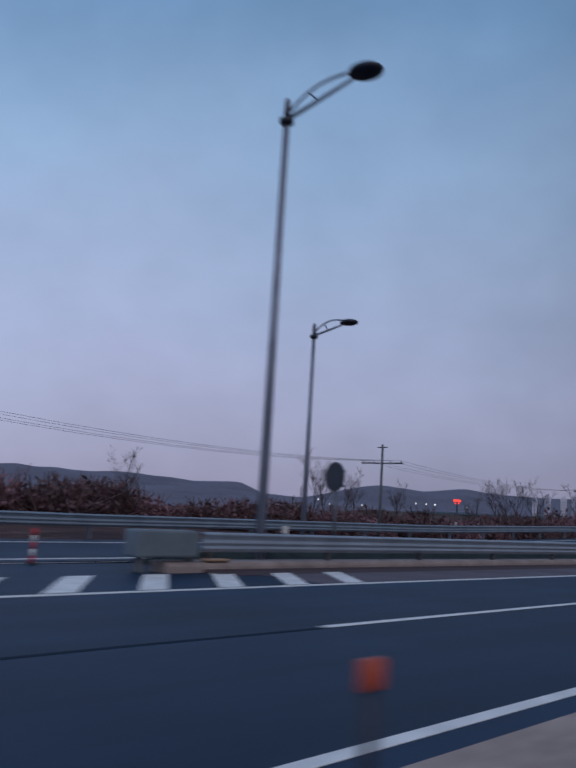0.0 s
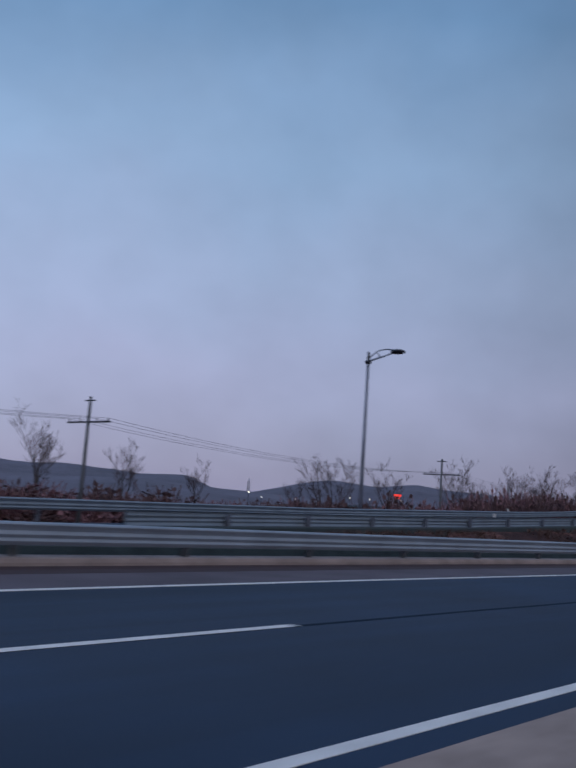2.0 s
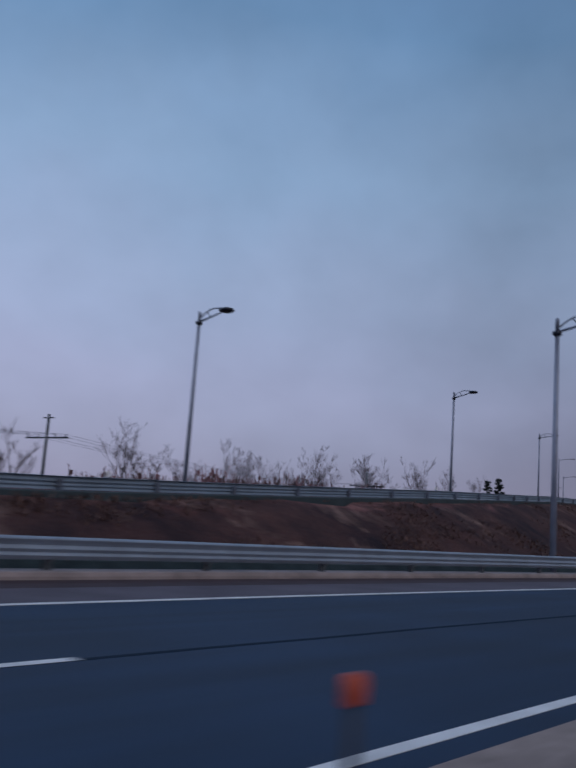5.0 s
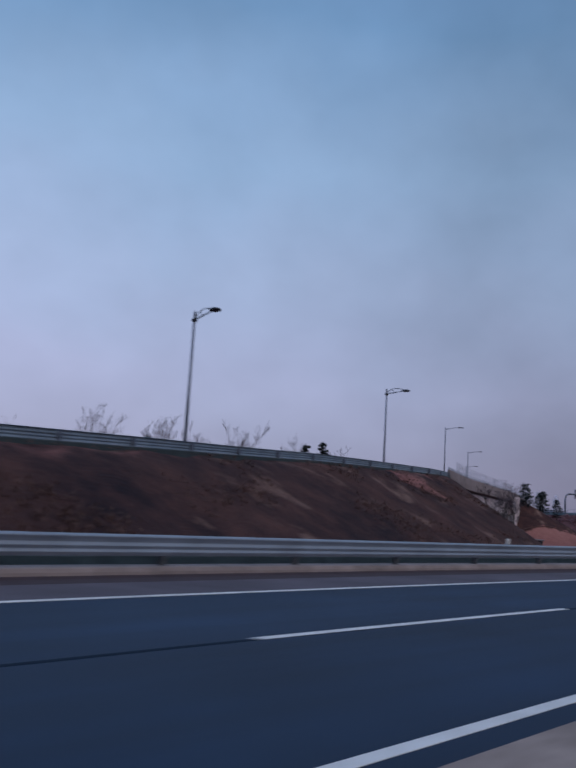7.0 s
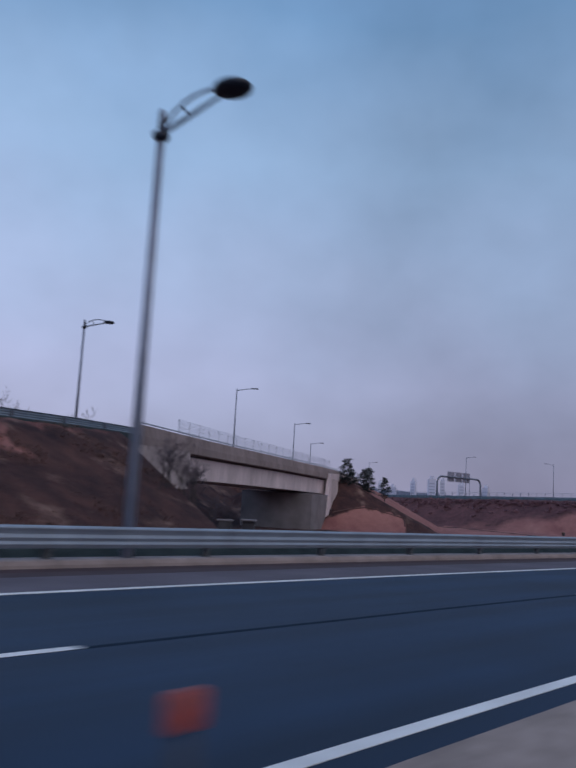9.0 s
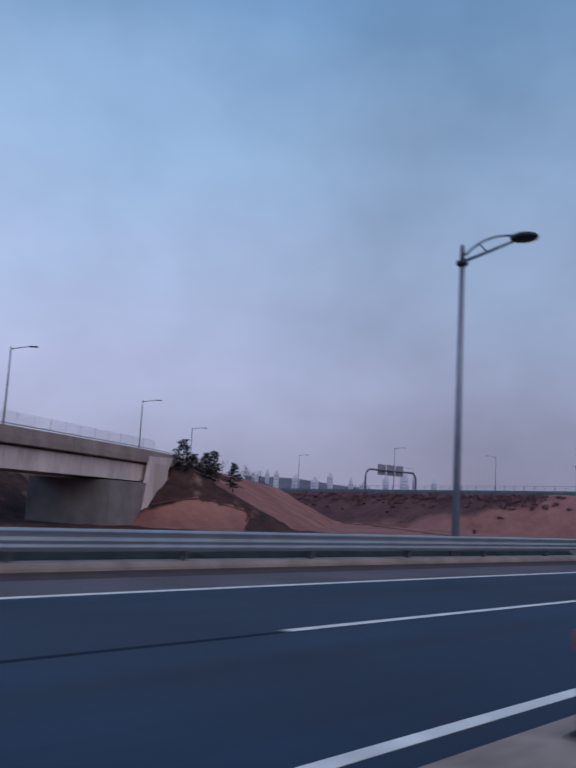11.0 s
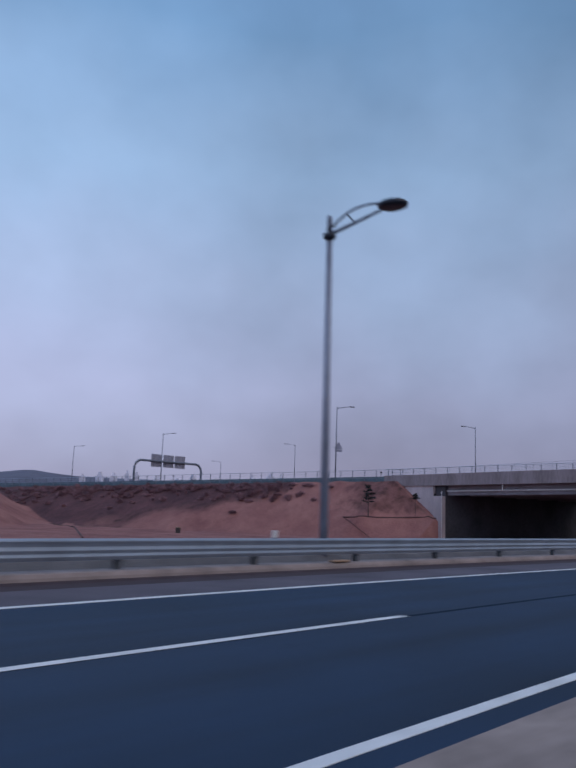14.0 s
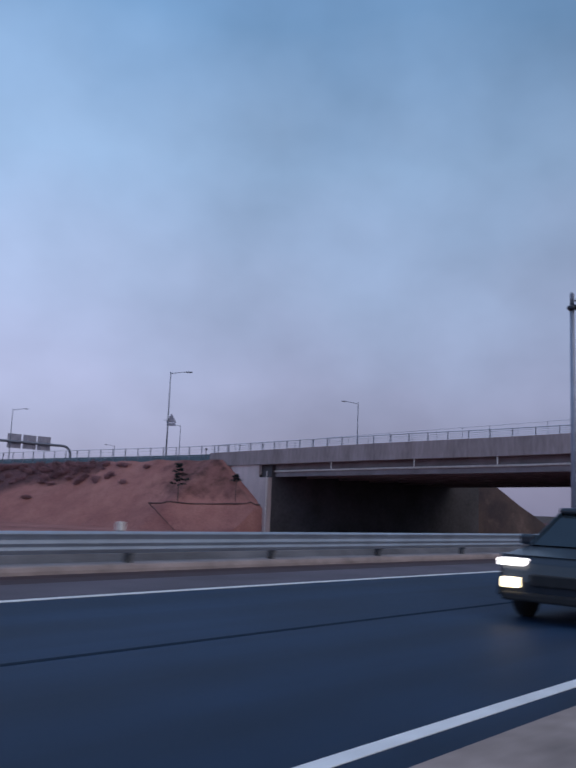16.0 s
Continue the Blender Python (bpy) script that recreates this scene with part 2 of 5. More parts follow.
def ground_mat():
    """Dry grass, red soil, field and scrub, blended by the kind of soil with ragged edges."""
    m = bpy.data.materials.new("bare_ground")
    m.use_nodes = True
    nt = m.node_tree
    bs = nt.nodes["Principled BSDF"]
    geo = nt.nodes.new("ShaderNodeNewGeometry")

    def fractal(scale, detail=6.0):
        nn = nt.nodes.new("ShaderNodeTexNoise")
        nn.inputs["Scale"].default_value, nn.inputs["Detail"].default_value = scale, detail
        nn.inputs["Roughness"].default_value = 0.6
        nt.links.new(geo.outputs["Position"], nn.inputs["Vector"])
        return nn.outputs["Fac"]

    big, mid, fine = fractal(0.16), fractal(0.8), fractal(6.0, 4.0)

    def tone(a, b, fac, lo=0.36, hi=0.66):
        r = nt.nodes.new("ShaderNodeValToRGB")
        r.color_ramp.elements[0].position, r.color_ramp.elements[1].position = lo, hi
        r.color_ramp.elements[0].color, r.color_ramp.elements[1].color = (*a, 1), (*b, 1)
        nt.links.new(fac, r.inputs[0])
        return r.outputs[0]

    def mix(a, b, fac, kind="MIX"):
        x = nt.nodes.new("ShaderNodeMix")
        x.data_type, x.blend_type = "RGBA", kind
        if isinstance(fac, float):
            x.inputs["Factor"].default_value = fac
        else:
            nt.links.new(fac, x.inputs["Factor"])
        nt.links.new(a, x.inputs["A"])
        nt.links.new(b, x.inputs["B"])
        return x.outputs["Result"]

    grass = mix(tone((0.019, 0.013, 0.018), (0.100, 0.047, 0.043), mid), tone((0.024, 0.015, 0.019), (0.125, 0.060, 0.050), big), 0.5)
    straw = tone((0.0, 0.0, 0.0), (1.0, 1.0, 1.0), fractal(0.28), 0.56, 0.70)
    pale = tone((0.15, 0.085, 0.072), (0.30, 0.195, 0.160), mid)
    grass = mix(grass, pale, straw)
    soil = mix(tone((0.250, 0.106, 0.098), (0.365, 0.163, 0.143), mid), tone((0.215, 0.088, 0.085), (0.435, 0.208, 0.180), big), 0.55)
    field = tone((0.055, 0.044, 0.045), (0.115, 0.085, 0.075), big)
    scrub = mix(tone((0.068, 0.034, 0.040), (0.155, 0.070, 0.074), mid), tone((0.070, 0.036, 0.043), (0.185, 0.083, 0.083), big), 0.5)
    att = nt.nodes.new("ShaderNodeAttribute")
    att.attribute_name = "soil_kind"
    sep = nt.nodes.new("ShaderNodeSeparateColor")
    nt.links.new(att.outputs["Color"], sep.inputs[0])

    def ragged(out):
        ad = nt.nodes.new("ShaderNodeMath")
        ad.operation = "MULTIPLY_ADD"
        nt.links.new(mid, ad.inputs[0])
        ad.inputs[1].default_value = 0.5
        nt.links.new(out, ad.inputs[2])
        mr = nt.nodes.new("ShaderNodeMapRange")
        mr.interpolation_type = "SMOOTHSTEP"
        mr.inputs["From Min"].default_value, mr.inputs["From Max"].default_value = 0.55, 0.95
        nt.links.new(ad.outputs[0], mr.inputs[0])
        return mr.outputs[0]

    col = mix(grass, soil, ragged(sep.outputs[0]))
    col = mix(col, field, sep.outputs[1])
    col = mix(col, scrub, ragged(sep.outputs[2]))
    col = mix(col, tone((0.72, 0.72, 0.72), (1.2, 1.2, 1.2), fine, 0.3, 0.7), 0.6, "MULTIPLY")
    nt.links.new(col, bs.inputs["Base Color"])
    bs.inputs["Roughness"].default_value, bs.inputs["Specular IOR Level"].default_value = 0.98, 0.2
    bp = nt.nodes.new("ShaderNodeBump")
    bp.inputs["Strength"].default_value, bp.inputs["Distance"].default_value = 0.7, 0.12
    nt.links.new(fine, bp.inputs["Height"])
    nt.links.new(bp.outputs[0], bs.inputs["Normal"])
    return m


M_GROUND = ground_mat()

# ---- road alignment: distance along the road (s) and offset to its far side (lat) ----
KNOTS = (-60.0, 0.0, 60.0, 120.0, 180.0, 240.0, 320.0)
CURV = (-0.001039, -0.001061, -0.001418, -0.002198, -0.001283, -0.003287, -0.003233)
S0, DS = -200.0, 0.5
SS = np.arange(S0, 700.1, DS)
KK = np.interp(SS, KNOTS, CURV)
KK[SS > 320] = CURV[-1] * np.clip(1 - (SS[SS > 320] - 320) / 60, 0, 1)
TH = np.concatenate([[0], np.cumsum((KK[1:] + KK[:-1]) / 2 * DS)])
IZ = int(round(-S0 / DS))
TH -= TH[IZ]
XS = np.concatenate([[0], np.cumsum(np.cos((TH[1:] + TH[:-1]) / 2) * DS)])
YS = np.concatenate([[0], np.cumsum(np.sin((TH[1:] + TH[:-1]) / 2) * DS)])
XS -= XS[IZ]
YS -= YS[IZ]


def heading(s):
    return float(np.interp(s, SS, TH))


def rp(s, lat, z=0.0):
    th = heading(s)
    return Vector((float(np.interp(s, SS, XS)) - lat * math.sin(th), float(np.interp(s, SS, YS)) + lat * math.cos(th), z))


def road_pose(s, lat, z=0.0, turn=0.0):
    p = rp(s, lat, z)
    return pose(p.x, p.y, p.z, 0, 0, math.degrees(heading(s)) + turn)


# ---- mesh helpers ----
def mesh_obj(name, verts, faces, material, smooth=False):
    me = bpy.data.meshes.new(name)
    me.from_pydata([tuple(v) for v in verts], [], faces)
    me.update()
    if smooth:
        me.polygons.foreach_set("use_smooth", [True] * len(me.polygons))
    me.materials.append(material)
    return new(name, me)


def part(name, bm, material, parent=None, label="", smooth=False):
    me = bpy.data.meshes.new(name)
    bm.normal_update()
    bm.to_mesh(me)
    bm.free()
    me.materials.append(material)
    if smooth:
        me.polygons.foreach_set("use_smooth", [True] * len(me.polygons))
    ob = new(name, me)
    if parent:
        ob.parent = parent
    if label:
        ob["label"] = label
    return ob


def thing(name, m, label, category, group="", kind=""):
    ob = new(name)
    ob.matrix_world = m
    return tagged(ob, label, category, group, kind)


def add_box(bm, x0, x1, y0, y1, z0, z1, bevel=0.0):
    vs = [bm.verts.new(v) for v in ((x0, y0, z0), (x1, y0, z0), (x1, y1, z0), (x0, y1, z0), (x0, y0, z1), (x1, y0, z1), (x1, y1, z1), (x0, y1, z1))]
    fs = [bm.faces.new([vs[i] for i in f]) for f in ((0, 3, 2, 1), (4, 5, 6, 7), (0, 1, 5, 4), (1, 2, 6, 5), (2, 3, 7, 6), (3, 0, 4, 7))]
    if bevel:
        es = list({e for f in fs for e in f.edges})
        bmesh.ops.bevel(bm, geom=es, offset=bevel, segments=2, affect="EDGES", profile=0.5)
    return bm


def box(x0, x1, y0, y1, z0, z1, bevel=0.0):
    return add_box(bmesh.new(), x0, x1, y0, y1, z0, z1, bevel)


def tube(bm, pts, radii, seg=8, cap=True):
    """A tapered tube along points."""
    pts = [Vector(p) for p in pts]
    rings = []
    for i, p in enumerate(pts):
        d = (pts[min(i + 1, len(pts) - 1)] - pts[max(i - 1, 0)]).normalized()
        u = d.orthogonal().normalized() if abs(d.z) > 0.95 else d.cross(Vector((0, 0, 1))).normalized()
        w = d.cross(u)
        r = radii[i] if isinstance(radii, (list, tuple)) else radii
        rings.append([bm.verts.new(p + (u * math.cos(2 * math.pi * k / seg) + w * math.sin(2 * math.pi * k / seg)) * r) for k in range(seg)])
    for a, b in zip(rings, rings[1:]):
        for k in range(seg):
            bm.faces.new((a[k], a[(k + 1) % seg], b[(k + 1) % seg], b[k]))
    if cap:
        bm.faces.new(rings[0][::-1])
        bm.faces.new(rings[-1])
    return bm


def sweep(name, material, profile, srange, step, parent=None, closed=True, alignment=None, smooth=False):
    """A profile of (lat, z) swept along the road; alignment(s) may shift it: (lat, z)."""
    ss = list(np.arange(srange[0], srange[1] + 1e-6, step))
    verts, faces = [], []
    n = len(profile)
    for s in ss:
        dl, dz = alignment(s) if alignment else (0.0, 0.0)
        verts += [rp(s, dl + l, dz + z) for l, z in profile]
    m = n if closed else n - 1
    for i in range(len(ss) - 1):
        for k in range(m):
            a, b = i * n + k, i * n + (k + 1) % n
            faces.append((a, a + n, b + n, b))
    if closed:
        faces.append(tuple(range(n)))
        faces.append(tuple((len(ss) - 1) * n + k for k in range(n))[::-1])
    ob = mesh_obj(name, verts, faces, material, smooth)
    lane = ob.data.attributes.new("lane", "FLOAT_VECTOR", "POINT")
    lane.data.foreach_set("vector", [c for s in ss for l, z in profile for c in (s, l, 0.0)])
    if parent:
        ob.parent = parent
    return ob


# offsets from the near edge line
DASH_LAT, EDGE_LAT, KERB_LAT, RAIL_LAT, POLE_LAT = 3.626, 7.574, 10.25, 10.42, 10.85

# ---- the ramp that leaves and climbs beside the road ----
# near edge of the ramp; its far edge lies RAMP_W further out
RAMP_S = (-40, 0, 36, 61, 84, 95, 104, 112, 120, 130, 140, 148, 155, 162.25, 175)
RAMP_L = (9.2, 12.0, 14.6, 17.2, 19.2, 20.5, 21.9, 23.8, 26.2, 29.9, 33.2, 36.3, 39.2, 43.5, 50.0)
RAMP_ZS = (-40, 12, 35, 49, 57, 71, 81, 88, 96, 108, 114, 124, 134, 144, 152, 160, 175)
RAMP_Z = (0.0, 0.02, 0.17, 0.46, 0.62, 1.08, 1.42, 1.77, 2.2, 2.9, 3.2, 3.72, 4.28, 4.67, 4.95, 5.25, 5.75)
RAMP_W, RAMP_START = 8.3, 38.0


def ramp_lat(s):
    return float(np.interp(s, RAMP_S, RAMP_L))


def ramp_z(s):
    return float(np.interp(s, RAMP_ZS, RAMP_Z))


def ramp_pose(s, off, turn=0.0):
    """Pose on the ramp, at an offset from its near edge."""
    slant = math.degrees(math.atan((ramp_lat(s + 1) - ramp_lat(s - 1)) / 2))
    return road_pose(s, ramp_lat(s) + off, ramp_z(s), turn + slant)


# ---- crossing road on its embankment ----
CROSS = [(292.0, -30.0, 7.9), (287.0, 10.0, 7.3), (285.5, 30.0, 6.9), (284.0, 47.0, 6.65), (283.5, 70.0, 6.38), (276.0, 100.0, 5.75), (266.0, 150.0, 4.8), (255.0, 215.0, 4.1), (240.0, 330.0, 3.6)]
CROSS_PTS = [rp(a, b, c) for a, b, c in CROSS]
BR1 = [Vector((171.9, 23.0, 5.7)), Vector((190.0, 28.2, 5.9)), Vector((212.0, 33.0, 6.0)), Vector((233.9, 37.2, 5.9)), Vector((252.5, 42.0, 5.5)), Vector((269.3, 46.6, 5.1)), Vector((285.6, 51.2, 4.6)), Vector((302.9, 60.3, 4.3)), Vector((320.5, 69.5, 4.1))]


def seg_info(px, py, line):
    """Signed side (left positive), distance along and height of the nearest place on a polyline."""
    best = None
    run = 0.0
    for a, b in zip(line, line[1:]):
        dx, dy = b.x - a.x, b.y - a.y
        ln = math.hypot(dx, dy)
        u = max(0.0, min(1.0, ((px - a.x) * dx + (py - a.y) * dy) / (ln * ln)))
        qx, qy = a.x + dx * u, a.y + dy * u
        d = math.hypot(px - qx, py - qy)
        side = (dx * (py - a.y) - dy * (px - a.x)) / ln
        if best is None or d < best[0]:
            best = (d, math.copysign(d, side), run + u * ln, a.z + (b.z - a.z) * u)
        run += ln
    return best[1:]


def bank(d_out, top, slope):
    """Height of an embankment side at a distance outside its shoulder."""
    return top - max(0.0, d_out) * slope


def ground_z(s, lat, p):
    base = -0.06
    if lat > 12:
        base -= min(1.4, (lat - 12) * 0.05) * min(1.0, max(0.0, (s - 20) / 60))
    z = base
    if -60 <= s <= 180:
        rl, top = ramp_lat(s), ramp_z(s) - 0.08
        lip = top + 0.3 * min(1.0, max(0.0, (s - RAMP_START) / 8))
        if lat < rl - 0.9:
            h = bank(rl - 0.9 - lat, lip, 0.56)
        elif lat < rl + 0.1:
            h = lip
        elif lat > rl + RAMP_W + 0.8:
            h = bank(lat - rl - RAMP_W - 0.8, top, 0.6)
        else:
            h = top - 0.4
        if s < 10 and lat < rl + RAMP_W + 0.6:
            h = z = -0.5
        if s > 159:
            h -= (s - 159) * 0.60
        z = max(z, h)
    if s > 318 and 14 < lat < 58:
        z = max(z, min(4.6, (s - 318) * 0.3, (lat - 14) * 0.4))
    if s > 150:
        side, along, cz = seg_info(p.x, p.y, CROSS_PTS)
        if lat > 62 or (lat > 45 and side > -1.9):
            h = cz - 0.1 if -36 <= side <= 1.0 else bank(side - 0.6 if side > 0 else -36 - side, cz - 0.1, float(np.interp(lat, (72, 92), (0.80, 0.5))) if side > 0 else 0.5)
            if lat < 68.4 and side > -1.9:
                h -= (68.4 - lat) * 0.72
            if lat < 60.98:
                h = -3.0
            z = max(z, h)
        side, along, cz = seg_info(p.x, p.y, BR1)
        if along > 50:
            wide = 9.6 if along < 75 else 18.0
            h = cz - 0.1 if -0.5 <= side <= wide else bank(-0.5 - side if side < 0 else side - wide, cz - 0.1, 0.52)
            h -= max(0.0, 66 - along) * (0.7 if -0.5 <= side <= wide else 0.62)
            z = max(z, h)
        if 10.5 < side < 46 and 4 < along < 75:
            z = max(z, min(5.0, (side - 10.5) * 0.6 - 1.4, (46 - side) * 0.5 - 1.4, (along - 4) * 0.5 - 1.4))
    return z


# the drain round the soil face of the far mound, in plan
FACE_X, FACE_Y = (222.0, 228.6, 231.65, 234.2, 236.04, 237.86), (35.9, 34.9, 33.84, 32.25, 30.19, 28.11)


def soil_kind(s, lat, v):
    """Shares of bare red soil, winter field and purple scrub; the rest is dry grass."""
    x, y, z = v
    jit = 2.2 * noise.noise(Vector((x * 0.16, y * 0.16, 7)))
    if lat < 9:
        return 0.0, 0.0, 0.0
    if lat > 230 or (s < 172 and lat > 112):
        return 0.0, 1.0, 0.0
    if s > 299 and lat < 76:
        return 0.0, 0.7, 0.0
    if RAMP_START < s < 158 and lat < ramp_lat(s):
        # worn straw band under the ramp's edge, and one eroded patch
        u, w = (s - 145.8) / 3.0 + 0.12 * jit, (lat - 32.7) / 1.5
        if u * u + w * w < 1.0:
            return 0.66, 0.0, 0.0
        return (0.42 + 0.1 * jit if lat > ramp_lat(s) - 1.7 else 0.0), 0.0, 0.0
    if x < 224 or s < 190:
        return 0.0, 0.0, 0.0
    if x < 252 and y > 37:
        return 0.0, 0.0, 0.0
    if x < 252 and y > 14:
        edge = float(np.interp(x, FACE_X, FACE_Y))
        if x < 237.86 - max(0.0, 28.11 - y) * 2.1 and y < edge:
            return 1.0, 0.0, 0.0
        # lit ridge down the end of the mound, put in as paler soil
        u = (33.5 - y) / 8.3
        bx = 240.2 + 4.6 * u
        if -0.15 < u < 1.3 and abs(x - bx) < 1.0:
            return 0.95, 0.0, 0.0
        return (0.12, 0.0, 0.0) if x < bx else (1.0, 0.0, 0.0)
    if s < 262 + jit:
        return 1.0, 0.0, 0.0
    if s < 284 and y < 9 and z > 0.8:
        wild = min(1.0, (9 - y) / 12) * min(1.0, (z - 0.8) / 1.2)
        return 1.0 - 0.50 * wild, 0.0, 0.40 * wild
    bare = min(1.0, max(0.0, (106 + jit * 4 - lat) / 26 + (2.2 - z) * 0.16))
    return bare, 0.0, 1.0 - bare


def build_ground():
    svals = np.concatenate([np.array([-3200, -1400, -600, -300]), np.arange(-190, -20, 10), np.arange(-20, 138, 2.0), np.arange(138, 250, 0.8), np.arange(250, 296, 1.0), np.arange(296, 330, 2.0), np.arange(330, 691, 15), np.array([900, 1500, 3200])])
    lvals = np.concatenate([np.array([-3200, -1400, -600, -300, -140, -60, -40, -25, -15, -8, -3.0, 3.0, 8.0]), np.arange(11.0, 30, 1.4), np.arange(30.0, 59, 1.2), np.array([59.6, 60.4, 60.93, 61.0]), np.arange(61.2, 96, 0.8), np.arange(96.4, 112, 1.4), np.arange(114, 240, 8), np.array([260, 300, 360, 450, 600, 900, 1400, 2200, 3200])])
    verts, faces = [], []
    for s in svals:
        for l in lvals:
            inner = min(max(float(s), -190.0), 690.0)
            p = rp(inner, max(float(l), -60.0))
            z = ground_z(inner, float(l), p)
            th = heading(inner)
            p = p + Vector((math.cos(th), math.sin(th), 0)) * (float(s) - inner) + Vector((0, min(0.0, float(l) + 60.0), 0))
            if l > 12:
                z += 0.16 * noise.noise(Vector((p.x * 0.35, p.y * 0.35, 0))) + 0.07 * noise.noise(Vector((p.x * 1.3, p.y * 1.3, 3)))
            verts.append((p.x, p.y, z if l > 10.5 else -0.12))
    nl_ = len(lvals)
    for i in range(len(svals) - 1):
        for j in range(nl_ - 1):
            a = i * nl_ + j
            faces.append((a, a + nl_, a + nl_ + 1, a + 1))
    ob = mesh_obj("ground", verts, faces, M_GROUND, smooth=True)
    kinds_ = ob.data.attributes.new("soil_kind", "FLOAT_COLOR", "POINT")
    vals = []
    for i, s in enumerate(svals):
        for j, l in enumerate(lvals):
            v = verts[i * nl_ + j]
            vals += [*soil_kind(float(s), float(l), v), 1.0]
    kinds_.data.foreach_set("color", vals)
    return tagged(ob, "bare winter ground with dry brown grass and red soil", "ground", kind="structure")


build_ground()

# carriageway
sweep("road", M_ASPHALT, [(-20.0, -0.1), (EDGE_LAT + 0.15, -0.1), (EDGE_LAT + 0.15, 0.0), (-20.0, 0.0)], (-190, 690), 2.5)
tagged(bpy.data.objects["road"], "dark grey asphalt carriageway with two lanes", "road", kind="structure")
sweep("shoulder", M_SHOULDER, [(EDGE_LAT + 0.15, -0.1), (KERB_LAT - 0.7, -0.1), (KERB_LAT - 0.7, 0.0), (EDGE_LAT + 0.15, 0.0)], (9, 690), 2.5)
tagged(bpy.data.objects["shoulder"], "grey brown asphalt shoulder beside the kerb", "shoulder", kind="structure")

# ---- markings ----
sweep("edge_line", M_PAINT, [(-0.12, 0.0), (0.022, 0.0), (0.022, 0.006), (-0.12, 0.006)], (-190, 690), 2.0)
tagged(bpy.data.objects["edge_line"], "solid white painted edge line on asphalt", "road marking", kind="structure")
sweep("edge_line_far", M_PAINT, [(EDGE_LAT - 0.085, 0.0), (EDGE_LAT + 0.085, 0.0), (EDGE_LAT + 0.085, 0.006), (EDGE_LAT - 0.085, 0.006)], (-190, 690), 2.0)
tagged(bpy.data.objects["edge_line_far"], "solid white painted line beside the shoulder", "road marking", kind="structure")
sweep("tar_joint", M_JOINT, [(DASH_LAT - 0.09, -0.01), (DASH_LAT + 0.01, -0.01), (DASH_LAT + 0.01, 0.003), (DASH_LAT - 0.09, 0.003)], (-190, 690), 1.0,
      alignment=lambda s: (0.03 * noise.noise(Vector((s * 0.4, 0, 0))), 0))
tagged(bpy.data.objects["tar_joint"], "thin black paving joint along the lane line", "paving joint", kind="structure")
for k in range(-8, 20):
    a = 4.23 + 20.0 * k
    ob = sweep("lane_dash", M_PAINT, [(DASH_LAT - 0.075, 0.0), (DASH_LAT + 0.075, 0.0), (DASH_LAT + 0.075, 0.006), (DASH_LAT - 0.075, 0.006)], (a, a + 8.0), 1.0)
    tagged(ob, "white painted lane dash on dark asphalt", "road marking", "lane dashes", "structure")
# hatching of the gore
for k in range(-6, 4):
    a = 4.75 + 1.75 * k
    vs = [rp(a - 0.3, 7.75, 0.006), rp(a + 0.3, 7.75, 0.006), rp(a + 2.1, 10.0, 0.006), rp(a + 1.48, 10.0, 0.006)]
    ob = mesh_obj("hatch_stripe", [*vs, *[v - Vector((0, 0, 0.006)) for v in vs]], [(0, 1, 2, 3), (4, 7, 6, 5), (0, 4, 5, 1), (1, 5, 6, 2), (2, 6, 7, 3), (3, 7, 4, 0)], M_PAINT)
    tagged(ob, "broad white hatch stripe of the gore area", "road marking", "gore hatching", "structure")

# ---- kerb and gutter ----
sweep("gutter", M_GUTTER, [(KERB_LAT - 0.7, -0.1), (KERB_LAT + 0.04, -0.1), (KERB_LAT + 0.04, 0.065), (KERB_LAT - 0.15, 0.02), (KERB_LAT - 0.7, -0.004)], (8, 420), 2.0)
tagged(bpy.data.objects["gutter"], "dirty brown gutter at the foot of the kerb", "gutter", kind="structure")
sweep("kerb", M_KERB, [(KERB_LAT, -0.1), (KERB_LAT + 0.55, -0.1), (KERB_LAT + 0.55, 0.22), (KERB_LAT + 0.12, 0.21), (KERB_LAT + 0.06, 0.19), (KERB_LAT + 0.02, 0.12)], (7, 420), 2.0)
tagged(bpy.data.objects["kerb"], "beige concrete kerb under the guard rail", "kerb", kind="structure")
# median slab beside the near edge line
sweep("median_kerb", M_MEDIAN, [(-1.9, -0.1), (-0.47, -0.1), (-0.47, 0.03), (-0.51, 0.05), (-1.9, 0.05)], (-190, 420), 2.0)
tagged(bpy.data.objects["median_kerb"], "pale beige concrete median strip", "median", kind="structure")


# ---- guard rails ----
def rail_profile(top):
    """Three waves, as (offset, z) from the top lip down."""
    shape = ((0.0, -0.008), (-0.018, 0.0), (-0.056, -0.010), (-0.088, -0.032), (-0.096, -0.050), (-0.091, -0.062), (-0.060, -0.110), (-0.038, -0.158), (-0.042, -0.170), (-0.072, -0.208), (-0.080, -0.224),
             (-0.076, -0.236), (-0.044, -0.288), (-0.046, -0.300), (-0.070, -0.332), (-0.076, -0.346), (-0.070, -0.358), (-0.034, -0.405), (-0.012, -0.425))
    return [(l, top + z) for l, z in shape]


